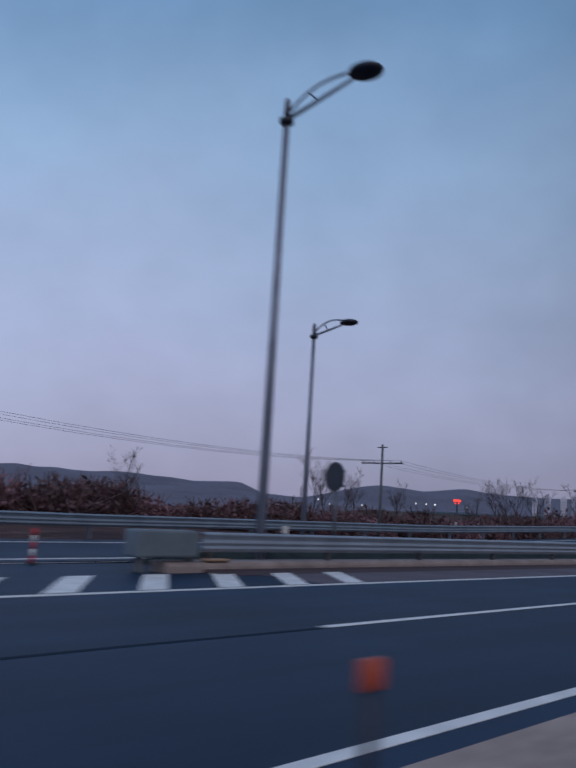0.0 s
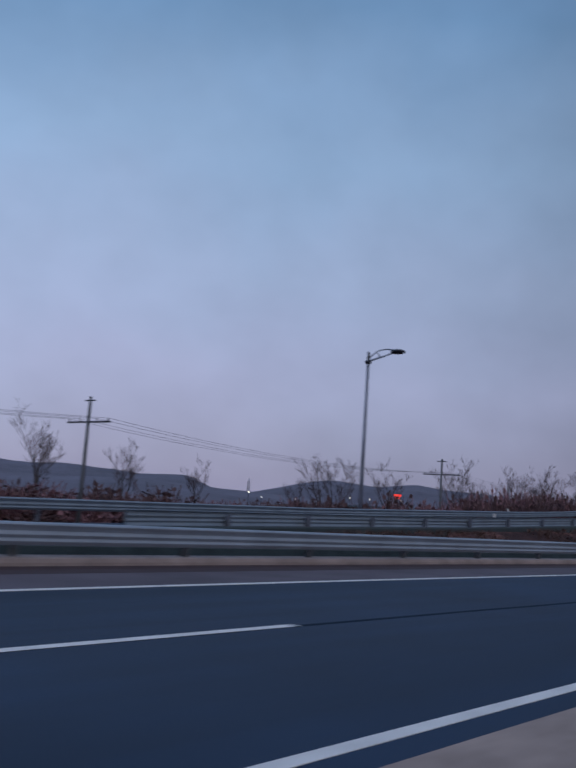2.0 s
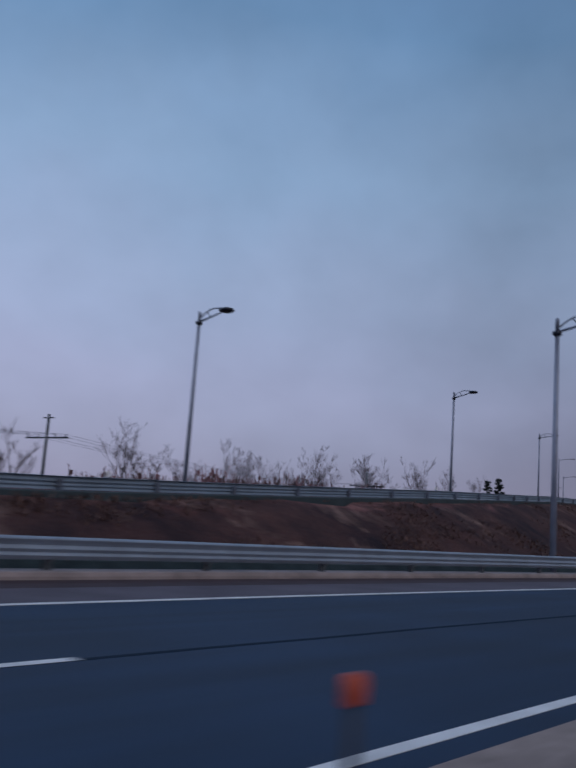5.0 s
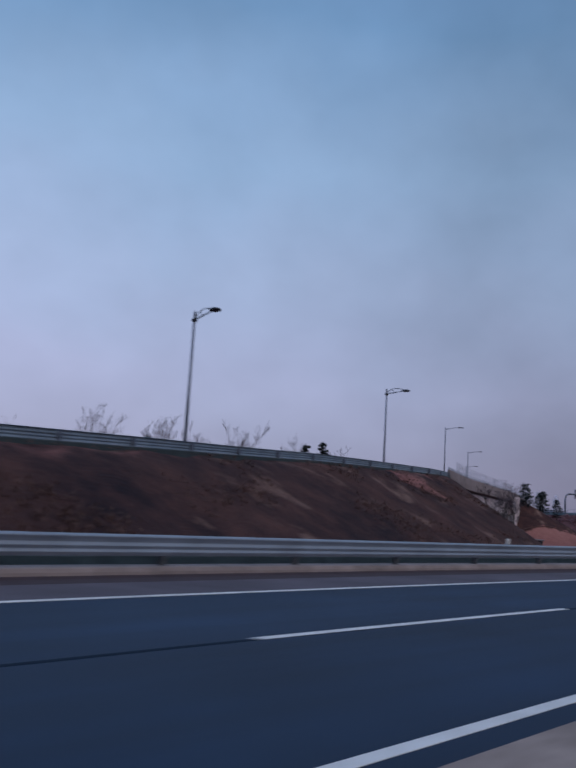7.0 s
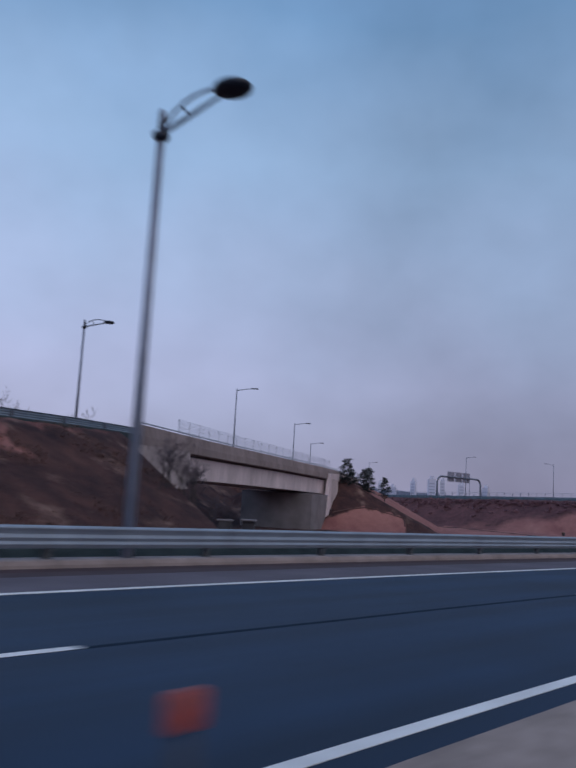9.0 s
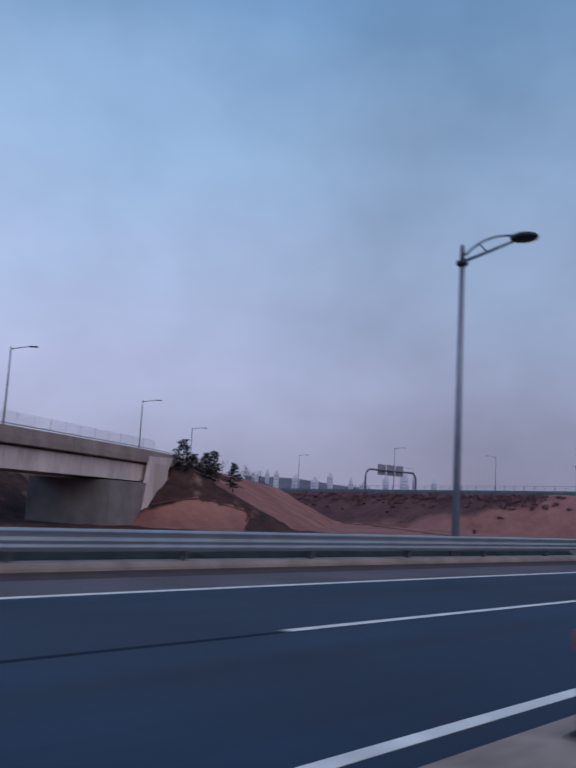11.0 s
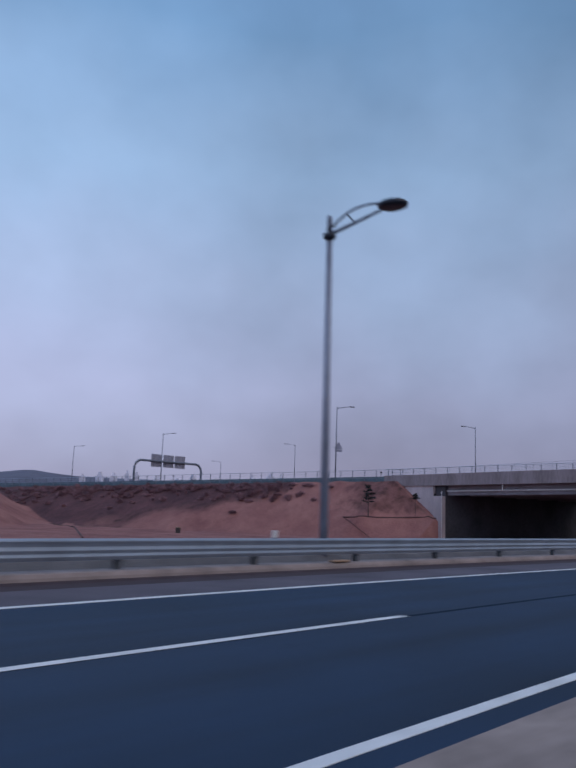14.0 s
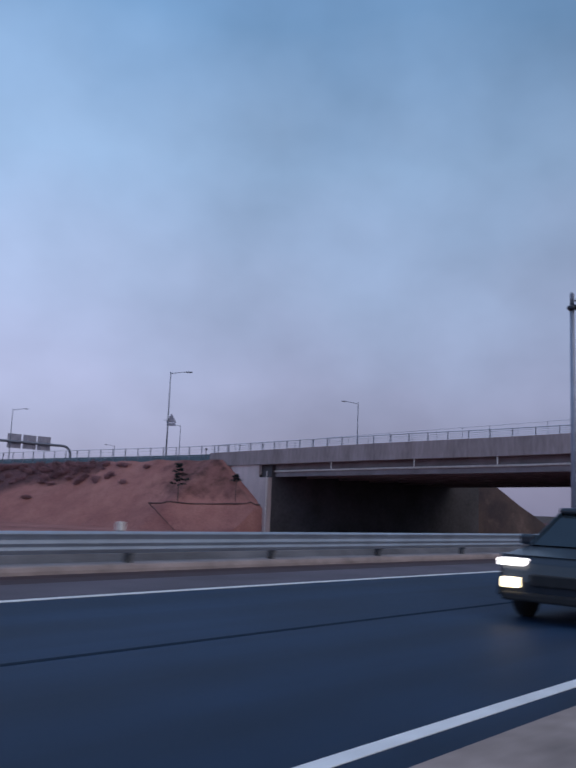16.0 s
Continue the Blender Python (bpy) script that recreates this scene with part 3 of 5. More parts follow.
def panel_bm(length, top):
    bm = bmesh.new()
    prof = rail_profile(top)
    front = [[bm.verts.new((x, l, z)) for l, z in prof] for x in (0.0, length)]
    back = [[bm.verts.new((x, l + 0.006, z)) for l, z in prof] for x in (0.0, length)]
    for k in range(len(prof) - 1):
        bm.faces.new((front[0][k], front[0][k + 1], front[1][k + 1], front[1][k]))
        bm.faces.new((back[0][k], back[1][k], back[1][k + 1], back[0][k + 1]))
    for i, j in ((0, 0), (0, -1)):
        bm.faces.new((front[0][j], front[1][j], back[1][j], back[0][j]))
    return bm


def post_bm(h):
    bm = bmesh.new()
    add_box(bm, -0.06, 0.06, 0.05, 0.062, 0.0, h)
    add_box(bm, -0.06, 0.06, 0.16, 0.172, 0.0, h)
    add_box(bm, -0.005, 0.005, 0.062, 0.16, 0.0, h)
    add_box(bm, -0.05, 0.05, -0.004, 0.05, h - 0.42, h - 0.08)
    return bm


def guard_rail(place, s0, s1, label, panel=4.0, spacing=4.0, top=0.84, material=None, post=None):
    """place(s) gives the pose at the rail's foot line."""
    root = thing("guard_rail", Matrix.Identity(4), label, "guard rail")
    first = part("beam", panel_bm(panel + 0.12, top), material or M_GALV, root)
    firstp = part("post", post_bm(top - 0.06), post or M_POLE, root)
    pm, qm = first.data, firstp.data
    n = int((s1 - s0) / panel)
    for k in range(n):
        ob = first if k == 0 else new("beam", pm)
        ob.parent = root
        a, b = place(s0 + k * panel).translation, place(s0 + (k + 1) * panel).translation
        d = b - a
        turn_ = Euler((0, -math.atan2(d.z, math.hypot(d.x, d.y)), math.atan2(d.y, d.x))).to_matrix().to_4x4()
        ob.matrix_world = Matrix.Translation(a + Vector((0, 0, 0.001 * (k % 2)))) @ turn_ @ Matrix.Diagonal((d.length / panel, 1, 1, 1))
    for k in range(int((s1 - s0) / spacing)):
        ob = firstp if k == 0 else new("post", qm)
        ob.parent = root
        ob.matrix_world = place(s0 + k * spacing + 0.3)
    return root


guard_rail(lambda s: road_pose(s, RAIL_LAT, 0.0), 8.0, 390.0, "galvanised three-wave guard rail on steel posts beside the road", post=M_RAILPOST)
guard_rail(lambda s: ramp_pose(162.0 - s, 0.0, 180), 0.0, 162.0 - RAMP_START, top=0.84, label="galvanised guard rail seen from its back along the climbing ramp", material=M_GALV_D, post=M_POLE)
guard_rail(lambda s: ramp_pose(s, RAMP_W), -60.0, 152.0, top=0.84, label="galvanised guard rail along the outer edge of the ramp", material=M_GALV_D, post=M_POLE)
sweep("ramp_kerb", M_RAMPKERB, [(-0.28, -0.5), (0.30, -0.5), (0.30, 0.40), (-0.22, 0.40), (-0.28, 0.36)], (38, 162), 2.0, alignment=lambda s: (ramp_lat(s), ramp_z(s)))
tagged(bpy.data.objects["ramp_kerb"], "dark green-grey kerb under the ramp rail", "kerb", kind="structure")
sweep("verge", M_VERGE, [(0.0, -0.3), (1.6, -0.3), (1.6, 0.10), (0.9, 0.40), (0.25, 0.36), (0.0, 0.18)], (8, 187), 1.0, alignment=lambda s: (KERB_LAT + 0.5, 0.05 * noise.noise(Vector((s * 0.7, 0, 5)))))
tagged(bpy.data.objects["verge"], "dark green verge of short grass behind the kerb", "verge", kind="structure")
sweep("verge_concrete", M_VERGE_PALE, [(0.0, -0.3), (1.6, -0.3), (1.6, 0.12), (0.9, 0.38), (0.25, 0.36), (0.0, 0.18)], (187, 390), 1.0, alignment=lambda s: (KERB_LAT + 0.5, 0.03 * noise.noise(Vector((s * 0.5, 0, 5)))))
tagged(bpy.data.objects["verge_concrete"], "pale grey-beige weathered strip behind the kerb", "verge", kind="structure")

# ramp pavement
sweep("ramp_road", M_ASPHALT, [(0.35, -0.12), (RAMP_W - 0.3, -0.12), (RAMP_W - 0.3, 0.0), (0.35, 0.0)], (-60, 164), 3.0, alignment=lambda s: (ramp_lat(s), ramp_z(s)))
tagged(bpy.data.objects["ramp_road"], "dark asphalt ramp climbing beside the road", "road", kind="structure")
sweep("gore_asphalt", M_ASPHALT, [(7.72, -0.09), (12.6, -0.09), (12.6, -0.012), (7.72, -0.012)], (-60, 9), 3.0)
tagged(bpy.data.objects["gore_asphalt"], "dark asphalt of the gore area", "road", kind="structure")
for off, lab in ((1.0, "white edge line on the near side of the ramp"), (RAMP_W - 1.75, "white edge line on the outer side of the ramp")):
    ob = sweep("ramp_line", M_PAINT, [(off - 0.09, 0.0), (off + 0.09, 0.0), (off + 0.09, 0.006), (off - 0.09, 0.006)], (-60, 150), 2.0, alignment=lambda s: (ramp_lat(s), ramp_z(s)))
    tagged(ob, lab, "road marking", "ramp lines", "structure")
ob = sweep("ramp_line", M_PAINT, [(-0.09, 0.0), (0.09, 0.0), (0.09, 0.006), (-0.09, 0.006)], (-60, 8), 2.0, alignment=lambda s: (float(np.interp(s, (-60, 8), (7.6, 13.0))), -0.008))
tagged(ob, "white line bounding the hatched gore beside the ramp", "road marking", "ramp lines", "structure")


# ---- street lamps ----
def lamp_post(name, m, height, reach, label, group):
    """Tapered pole, collar, finial, two bowed arms with a brace and a flat oval head; arms point to local -y."""
    root = thing(name, m, label, "street lamp", group)
    part("base_plate", box(-0.2, 0.2, -0.2, 0.2, 0.0, 0.03, 0.006), M_POLE, root)
    bm = bmesh.new()
    tube(bm, [(0, 0, 0.0), (0, 0, height * 0.5), (0, 0, height - 0.12)], [0.125, 0.105, 0.085], 14)
    part("pole", bm, M_LAMPPOST, root, smooth=True)
    bm = bmesh.new()
    tube(bm, [(0, 0, height - 0.16), (0, 0, height - 0.08), (0, 0, height + 0.02), (0, 0, height + 0.07)], [0.10, 0.19, 0.19, 0.09], 14)
    part("collar", bm, M_LAMP_DARK, root, smooth=True)
    bm = bmesh.new()
    tube(bm, [(0, 0, height + 0.05), (0, 0, height + 0.5), (0, 0, height + 0.58)], [0.085, 0.08, 0.05], 12)
    part("finial", bm, M_POLE, root, smooth=True)
    hy, hz = -reach, height + reach * 0.2
    bm = bmesh.new()
    low = [(0.0, hy * u, height + 0.02 + (hz - height - 0.02) * (u ** 1.1)) for u in np.linspace(0.04, 0.86, 8)]
    tube(bm, low, [0.06 - 0.02 * u for u in np.linspace(0, 1, 8)], 8)
    part("lower_arm", bm, M_POLE, root, smooth=True)
    bm = bmesh.new()
    up = [(0.0, hy * u, height + 0.1 + (hz - height - 0.06) * u + 0.34 * math.sin(math.pi * u ** 0.8)) for u in np.linspace(0.05, 0.86, 10)]
    tube(bm, up, 0.035, 8)
    part("upper_arm", bm, M_POLE, root, smooth=True)
    bm = bmesh.new()
    a = Vector((0, hy * 0.40, height + 0.02 + (hz - height) * 0.40 ** 0.9))
    b = Vector((0, hy * 0.30, height + 0.1 + (hz - height) * 0.30 + 0.26 * math.sin(math.pi * 0.30 ** 0.8)))
    tube(bm, [a, b], 0.022, 6)
    part("brace", bm, M_LAMP_DARK, root)
    bm = bmesh.new()
    prof = [(-0.11, 0.0), (-0.11, 0.72), (-0.07, 0.95), (0.0, 1.0), (0.06, 0.84), (0.105, 0.45), (0.12, 0.0)]
    rings = []
    for z, r in prof:
        rings.append([bm.verts.new((0.37 * r * math.cos(q), hy + 0.45 * r * math.sin(q), hz + z)) for q in np.linspace(0, 2 * math.pi, 20, endpoint=False)] if r > 0 else [bm.verts.new((0, hy, hz + z))])
    for ra, rb in zip(rings, rings[1:]):
        for i in range(20):
            j = (i + 1) % 20
            if len(ra) == 1:
                bm.faces.new((ra[0], rb[j], rb[i]))
            elif len(rb) == 1:
                bm.faces.new((ra[i], ra[j], rb[0]))
            else:
                bm.faces.new((ra[i], ra[j], rb[j], rb[i]))
    part("lamp_head", bm, M_LAMP_DARK, root, "dark oval lamp head, unlit", smooth=True)
    return root


lamp_a = lamp_post("street_lamp", road_pose(10.2, POLE_LAT, 0.0), 11.3, 2.55, "tall grey street lamp with dark oval head behind the rail", "road lamps")
copy_thing(lamp_a, road_pose(57.6, POLE_LAT, 0.0))
lamp_n = lamp_post("street_lamp", road_pose(98.0, POLE_LAT, 0.0), 9.6, 2.2, "grey street lamp with dark oval head behind the rail", "road lamps")
for s, lat, z, lean in ((138.22, 10.62, -0.2, 0.0), (179.2, POLE_LAT, 0.0, 0.0), (219.55, 11.05, -0.12, -0.7), (260.0, POLE_LAT, 0.0, 0.0), (300.0, POLE_LAT, 0.0, 0.0)):
    copy_thing(lamp_n, road_pose(s, lat, z) @ pose(0, 0, 0, 0, lean, 0))
lamp_b = lamp_post("ramp_lamp", road_pose(-14.0, 19.9, 0.0), 9.35, 2.1, "grey street lamp with dark oval head beside the ramp", "ramp lamps")
for s, lat, z in ((23.7, 22.15, 0.08), (61.2, 26.2, 0.68), (95.1, 29.5, 2.1), (130.1, 38.9, 4.3)):
    copy_thing(lamp_b, road_pose(s, lat, z))
lamp_c = lamp_post("ramp_lamp", pose(174.2, 31.3, 5.7, 0, 0, 20), 8.7, 2.0, "grey street lamp with dark oval head on the high ramp", "ramp lamps")


# ---- hills and skyline far away ----
def far_at(az, dist, z=0.0):
    return Vector((dist * math.cos(radians(az)), dist * math.sin(radians(az)), z))


def hill(az0, az1, heights, dist, label):
    """A far ridge: heights in metres at even steps between two bearings, with a depth of its own."""
    n = 60
    xs = np.linspace(0, 1, len(heights))
    rows_ = [(dist * 0.80, 0.0), (dist * 0.92, 0.62), (dist, 1.0), (dist * 1.12, 0.7), (dist * 1.25, 0.0)]
    verts, faces = [], []
    for i in range(n + 1):
        u = i / n
        h = float(np.interp(u, xs, heights)) * (1 + 0.06 * noise.noise(Vector((u * 14, dist * 0.01, 0)))) + dist * 0.0012 * noise.noise(Vector((u * 60, 1, dist)))
        for d, f in rows_:
            verts.append(far_at(az0 + (az1 - az0) * u, d, h * f - 2.0))
    m = len(rows_)
    for i in range(n):
        for j in range(m - 1):
            a = i * m + j
            faces.append((a, a + 1, a + m + 1, a + m))
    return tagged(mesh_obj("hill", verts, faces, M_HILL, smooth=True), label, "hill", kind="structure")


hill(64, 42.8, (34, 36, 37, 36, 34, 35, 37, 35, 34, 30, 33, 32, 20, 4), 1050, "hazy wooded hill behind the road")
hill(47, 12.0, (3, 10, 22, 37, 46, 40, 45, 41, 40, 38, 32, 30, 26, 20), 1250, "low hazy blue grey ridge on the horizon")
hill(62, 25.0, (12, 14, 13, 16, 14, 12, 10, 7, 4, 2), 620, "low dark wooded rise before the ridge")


# ---- first bridge: the ramp's flyover ----
def offset_line(line, d):
    out = []
    for i, p in enumerate(line):
        a, b = line[max(i - 1, 0)], line[min(i + 1, len(line) - 1)]
        t = Vector((b.x - a.x, b.y - a.y, 0)).normalized()
        out.append(Vector((p.x - t.y * d, p.y + t.x * d, p.z)))
    return out


def smooth_line(line, per=6):
    out = []
    for i in range(len(line) - 1):
        p0, p1, p2, p3 = line[max(i - 1, 0)], line[i], line[i + 1], line[min(i + 2, len(line) - 1)]
        for k in range(per):
            t = k / per
            out.append(0.5 * ((2 * p1) + (p2 - p0) * t + (2 * p0 - 5 * p1 + 4 * p2 - p3) * t * t + (3 * p1 - p0 - 3 * p2 + p3) * t ** 3))
    return out + [line[-1].copy()]


def line_sweep_bm(line, profile, bm=None):
    """profile of (offset to the left of the line, z)."""
    bm = bm or bmesh.new()
    cols = [[Vector((q.x, q.y, p.z + z)) for p, q in zip(line, offset_line(line, d))] for d, z in profile]
    vs = [[bm.verts.new(c[i]) for c in cols] for i in range(len(line))]
    n = len(profile)
    for a, b in zip(vs, vs[1:]):
        for k in range(n):
            bm.faces.new((a[k], a[(k + 1) % n], b[(k + 1) % n], b[k]))
    bm.faces.new(vs[0][::-1])
    bm.faces.new(vs[-1])
    bmesh.ops.recalc_face_normals(bm, faces=bm.faces)
    return bm


br1 = smooth_line(BR1[:5])
bridge = thing("flyover_bridge", Matrix.Identity(4), "curved concrete flyover with pale box girder and mesh fence", "bridge")
part("deck", line_sweep_bm(br1, [(-0.2, -0.05), (9.3, -0.05), (9.3, -0.65), (8.0, -0.75), (0.7, -0.75), (-0.2, -0.65)]), M_FASCIA, bridge)
part("parapet", line_sweep_bm(br1, [(-0.15, -0.5), (0.2, -0.5), (0.15, 0.75), (0.0, 0.75)]), M_FASCIA, bridge, "grey concrete parapet")
part("parapet", line_sweep_bm(br1, [(9.05, -0.5), (9.4, -0.5), (9.3, 0.75), (9.15, 0.75)]), M_CONC, bridge, "grey concrete parapet")
part("top_rail", line_sweep_bm(br1, [(0.04, 0.86), (0.12, 0.86), (0.12, 0.95), (0.04, 0.95)]), M_GALV, bridge, "galvanised steel top rail")
gird = [p for p in br1 if 178 < p.x < 231]
part("girder", line_sweep_bm(gird, [(1.3, -0.75), (8.0, -0.75), (7.9, -2.75), (0.5, -2.75), (0.42, -0.90), (1.3, -0.88)]), M_GIRDER, bridge, "pale painted steel box girder")
for p, q in list(zip(br1, offset_line(br1, 0.08)))[::2]:
    bm = bmesh.new()
    add_box(bm, q.x - 0.03, q.x + 0.03, q.y - 0.03, q.y + 0.03, p.z + 0.74, p.z + 0.88)
    part("rail_post", bm, M_GALV, bridge)
# near and far abutments
a0, a1 = Vector((178.0, 24.6, 0)), Vector((231.0, 36.6, 0))
bm = bmesh.new()
add_box(bm, -1.2, 1.5, -0.2, 9.0, -2.0, 5.1)
ob = part("abutment", bm, M_WING, bridge, "stained concrete abutment")
ob.matrix_world = pose(178.0, 24.9, 0, 0, 0, 14)
bm = bmesh.new()
add_box(bm, -0.5, 3.2, -0.5, 9.2, -2.0, 5.3)
ob = part("abutment", bm, M_CONC, bridge, "grey concrete abutment with wing wall")
ob.matrix_world = pose(230.0, 36.3, 0, 0, 0, 12)

# flyover continues on its far embankment
far_ramp = smooth_line(BR1)[18:]
ob = part("far_ramp_road", line_sweep_bm(far_ramp, [(0.2, -0.12), (9.0, -0.12), (9.0, 0.02), (0.2, 0.02)]), M_ASPHALT)
tagged(ob, "asphalt ramp on the far embankment", "road", kind="structure")


def open_fence(line, top0, top1, label, name="road_fence", thick=0.016, spacing=2.6):
    """Thin fence whose height changes evenly from one end to the other."""
    root = thing(name, Matrix.Identity(4), label, "fence")
    run = np.concatenate([[0], np.cumsum([(b - a).length for a, b in zip(line, line[1:])])])
    tops = [top0 + (top1 - top0) * r / run[-1] for r in run]
    pm = None
    for d in np.arange(0, run[-1], spacing):
        k = min(int(np.searchsorted(run, d, side="right")) - 1, len(line) - 2)
        u = (d - run[k]) / (run[k + 1] - run[k])
        q, h = line[k].lerp(line[k + 1], u), tops[k] + (tops[k + 1] - tops[k]) * u
        if pm is None:
            ob = part("post", box(-thick * 1.6, thick * 1.6, -thick, thick, 0.0, 1.0), M_POLE, root)
            pm = ob.data
        else:
            ob = new("post", pm)
            ob.parent = root
        ob.matrix_world = Matrix.Translation(q) @ Matrix.Diagonal((1, 1, h, 1))
    for f, r in ((1.0, thick), (0.75, thick * 0.4), (0.5, thick * 0.4), (0.25, thick * 0.4)):
        bm = bmesh.new()
        tube(bm, [p + Vector((0, 0, h * f)) for p, h in zip(line, tops)], r, 5)
        part("bar", bm, M_GALV, root)
    return root


# tall mesh fence on the parapet of the flyover
mesh_line = [p + Vector((0, 0, 0.75)) for p in offset_line(br1, 0.1) if 179.3 < p.x < 233]
fence = open_fence(mesh_line, 1.15, 1.15, "tall fine wire mesh fence on the flyover parapet", "mesh_fence", 0.009)
for h in np.arange(0.06, 1.12, 0.06):
    bm = bmesh.new()
    tube(bm, [p + Vector((0, 0, float(h))) for p in mesh_line], 0.0055, 4, cap=False)
    part("wire", bm, M_GALV, fence)
# wing wall of the near abutment and stains' ledge
bm = bmesh.new()
pts = [Vector((163.5, 20.8, 4.9)), Vector((181.0, 25.1, 5.2)), Vector((181.0, 25.1, 2.3)), Vector((178.2, 24.4, 2.1))]
vs = [bm.verts.new(p) for p in pts] + [bm.verts.new(p + Vector((-0.12, 0.5, 0))) for p in pts]
for f in ((0, 1, 2, 3), (7, 6, 5, 4), (0, 4, 5, 1), (1, 5, 6, 2), (2, 6, 7, 3), (3, 7, 4, 0)):
    bm.faces.new([vs[k] for k in f])
part("wing_wall", bm, M_WING, bridge, "grey stained wing wall tapering into the slope")
# wall below the girder: shade under the flyover put in as darker concrete
bm = bmesh.new()
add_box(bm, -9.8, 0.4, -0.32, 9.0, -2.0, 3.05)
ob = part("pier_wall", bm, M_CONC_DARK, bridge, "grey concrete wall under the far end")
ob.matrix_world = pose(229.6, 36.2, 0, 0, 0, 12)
bm = bmesh.new()
pts = [Vector((229.3, 35.7, -1.5)), Vector((234.6, 36.9, 6.2)), Vector((229.0, 35.6, 6.0)), Vector((227.0, 35.2, -1.5))]
vs = [bm.verts.new(p) for p in pts] + [bm.verts.new(p + Vector((-0.1, 0.5, 0))) for p in pts]
for f in ((0, 1, 2, 3), (7, 6, 5, 4), (0, 4, 5, 1), (1, 5, 6, 2), (2, 6, 7, 3), (3, 7, 4, 0)):
    bm.faces.new([vs[k] for k in f])
part("wing_wall", bm, M_GIRDER, bridge, "pale concrete wing wall")

# ---- second bridge, over the side road ----
cross = smooth_line(CROSS_PTS)
b2 = smooth_line([rp(a, b, c) for a, b, c in CROSS[:4]] + [rp(283.7, 71.0, 6.37)])
bridge2 = thing("road_bridge", Matrix.Identity(4), "wide grey concrete road bridge over a dark underpass", "bridge")
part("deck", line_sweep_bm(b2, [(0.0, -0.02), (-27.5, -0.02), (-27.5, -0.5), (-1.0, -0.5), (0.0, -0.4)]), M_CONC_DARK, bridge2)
part("parapet", line_sweep_bm(b2, [(0.12, -0.85), (-0.22, -0.85), (-0.18, 0.66), (0.06, 0.66)]), M_FASCIA, bridge2, "weathered grey concrete parapet")
b2g = [p for p in b2 if p.y < rp(283.7, 59.5, 0).y] + [rp(283.72, 60.75, 6.49)]
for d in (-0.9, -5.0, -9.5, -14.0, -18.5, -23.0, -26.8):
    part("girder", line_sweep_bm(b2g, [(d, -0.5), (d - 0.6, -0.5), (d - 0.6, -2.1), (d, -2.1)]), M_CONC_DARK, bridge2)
bm = bmesh.new()
tube(bm, [rp(283.6, 60.3, -1.6), rp(283.6, 60.3, 4.95)], 0.045, 8)
part("down_pipe", bm, M_WHITE, bridge2, "pale down pipe at the abutment corner")
bm = bmesh.new()
tube(bm, [p + Vector((0, 0, -1.55)) for p in offset_line(b2g, -0.78)], 0.09, 8)
part("drain_pipe", bm, M_WHITE, bridge2, "pale drain pipe along the girder")
for p in b2g[1::3]:
    bm = bmesh.new()
    tube(bm, [(p.x, p.y, p.z - 0.8), (p.x, p.y, p.z - 1.55)], 0.05, 6)
    part("pipe_hanger", bm, M_WHITE, bridge2)


def road_block(name, s0, s1, l0, l1, z0, z1, material, parent, label=""):
    bm = bmesh.new()
    c = [rp(a, b) for a, b in ((s0, l0), (s1, l0), (s1, l1), (s0, l1))]
    vs = [bm.verts.new((p.x, p.y, z)) for z in (z0, z1) for p in c]
    for f in ((0, 3, 2, 1), (4, 5, 6, 7), (0, 1, 5, 4), (1, 2, 6, 5), (2, 3, 7, 6), (3, 0, 4, 7)):
        bm.faces.new([vs[k] for k in f])
    bmesh.ops.recalc_face_normals(bm, faces=bm.faces)
    return part(name, bm, material, parent, label)


# wall colour itself carries the dark of the underpass
road_block("abutment", 284.1, 311.0, 60.2, 76.0, -2.5, 5.6, M_CONC_SHADE, bridge2, "grey concrete abutment wall")
# second abutment, added to keep side light out and darken the underpass
road_block("abutment", 285.5, 311.0, 12.0, 22.0, -2.5, 6.2, M_CONC_SHADE, bridge2, "grey concrete abutment wall")
road_block("bearing_seat", 283.7, 284.1, 60.2, 61.82, -2.5, 4.3, M_CONC, bridge2)
road_block("wing_wall", 283.8, 284.1, 61.95, 71.5, -1.0, 5.6, M_CONC, bridge2, "pale concrete wing wall beside the slope")
road_block("expansion_joint", 283.86, 284.1, 61.82, 61.95, -1.0, 4.6, M_BLACK, bridge2, "dark open joint between wing wall and abutment")
low = smooth_line([rp(a, b, c + 0.66) for a, b, c in CROSS[:4]] + [rp(283.7, 71.0, 7.03)])
open_fence(offset_line(low, -0.06), 0.32, 0.85, "galvanised steel railing on the bridge parapet", "bridge_railing", 0.036, 2.0)
# thin taller fence behind it
open_fence(offset_line(b2, -1.6), 2.4, 1.5, "thin open steel fence behind the bridge parapet", thick=0.013)
up = [p for p in cross if p.y > rp(283.7, 71.0).y - 0.5]
up = [b2[-2]] + [p for p in up if p.y > b2[-2].y]
open_fence(offset_line([p for p in up if p.x < 375], -0.5), 1.5, 1.2, "galvanised steel railing along the embankment edge", "edge_railing", 0.034, 2.0)
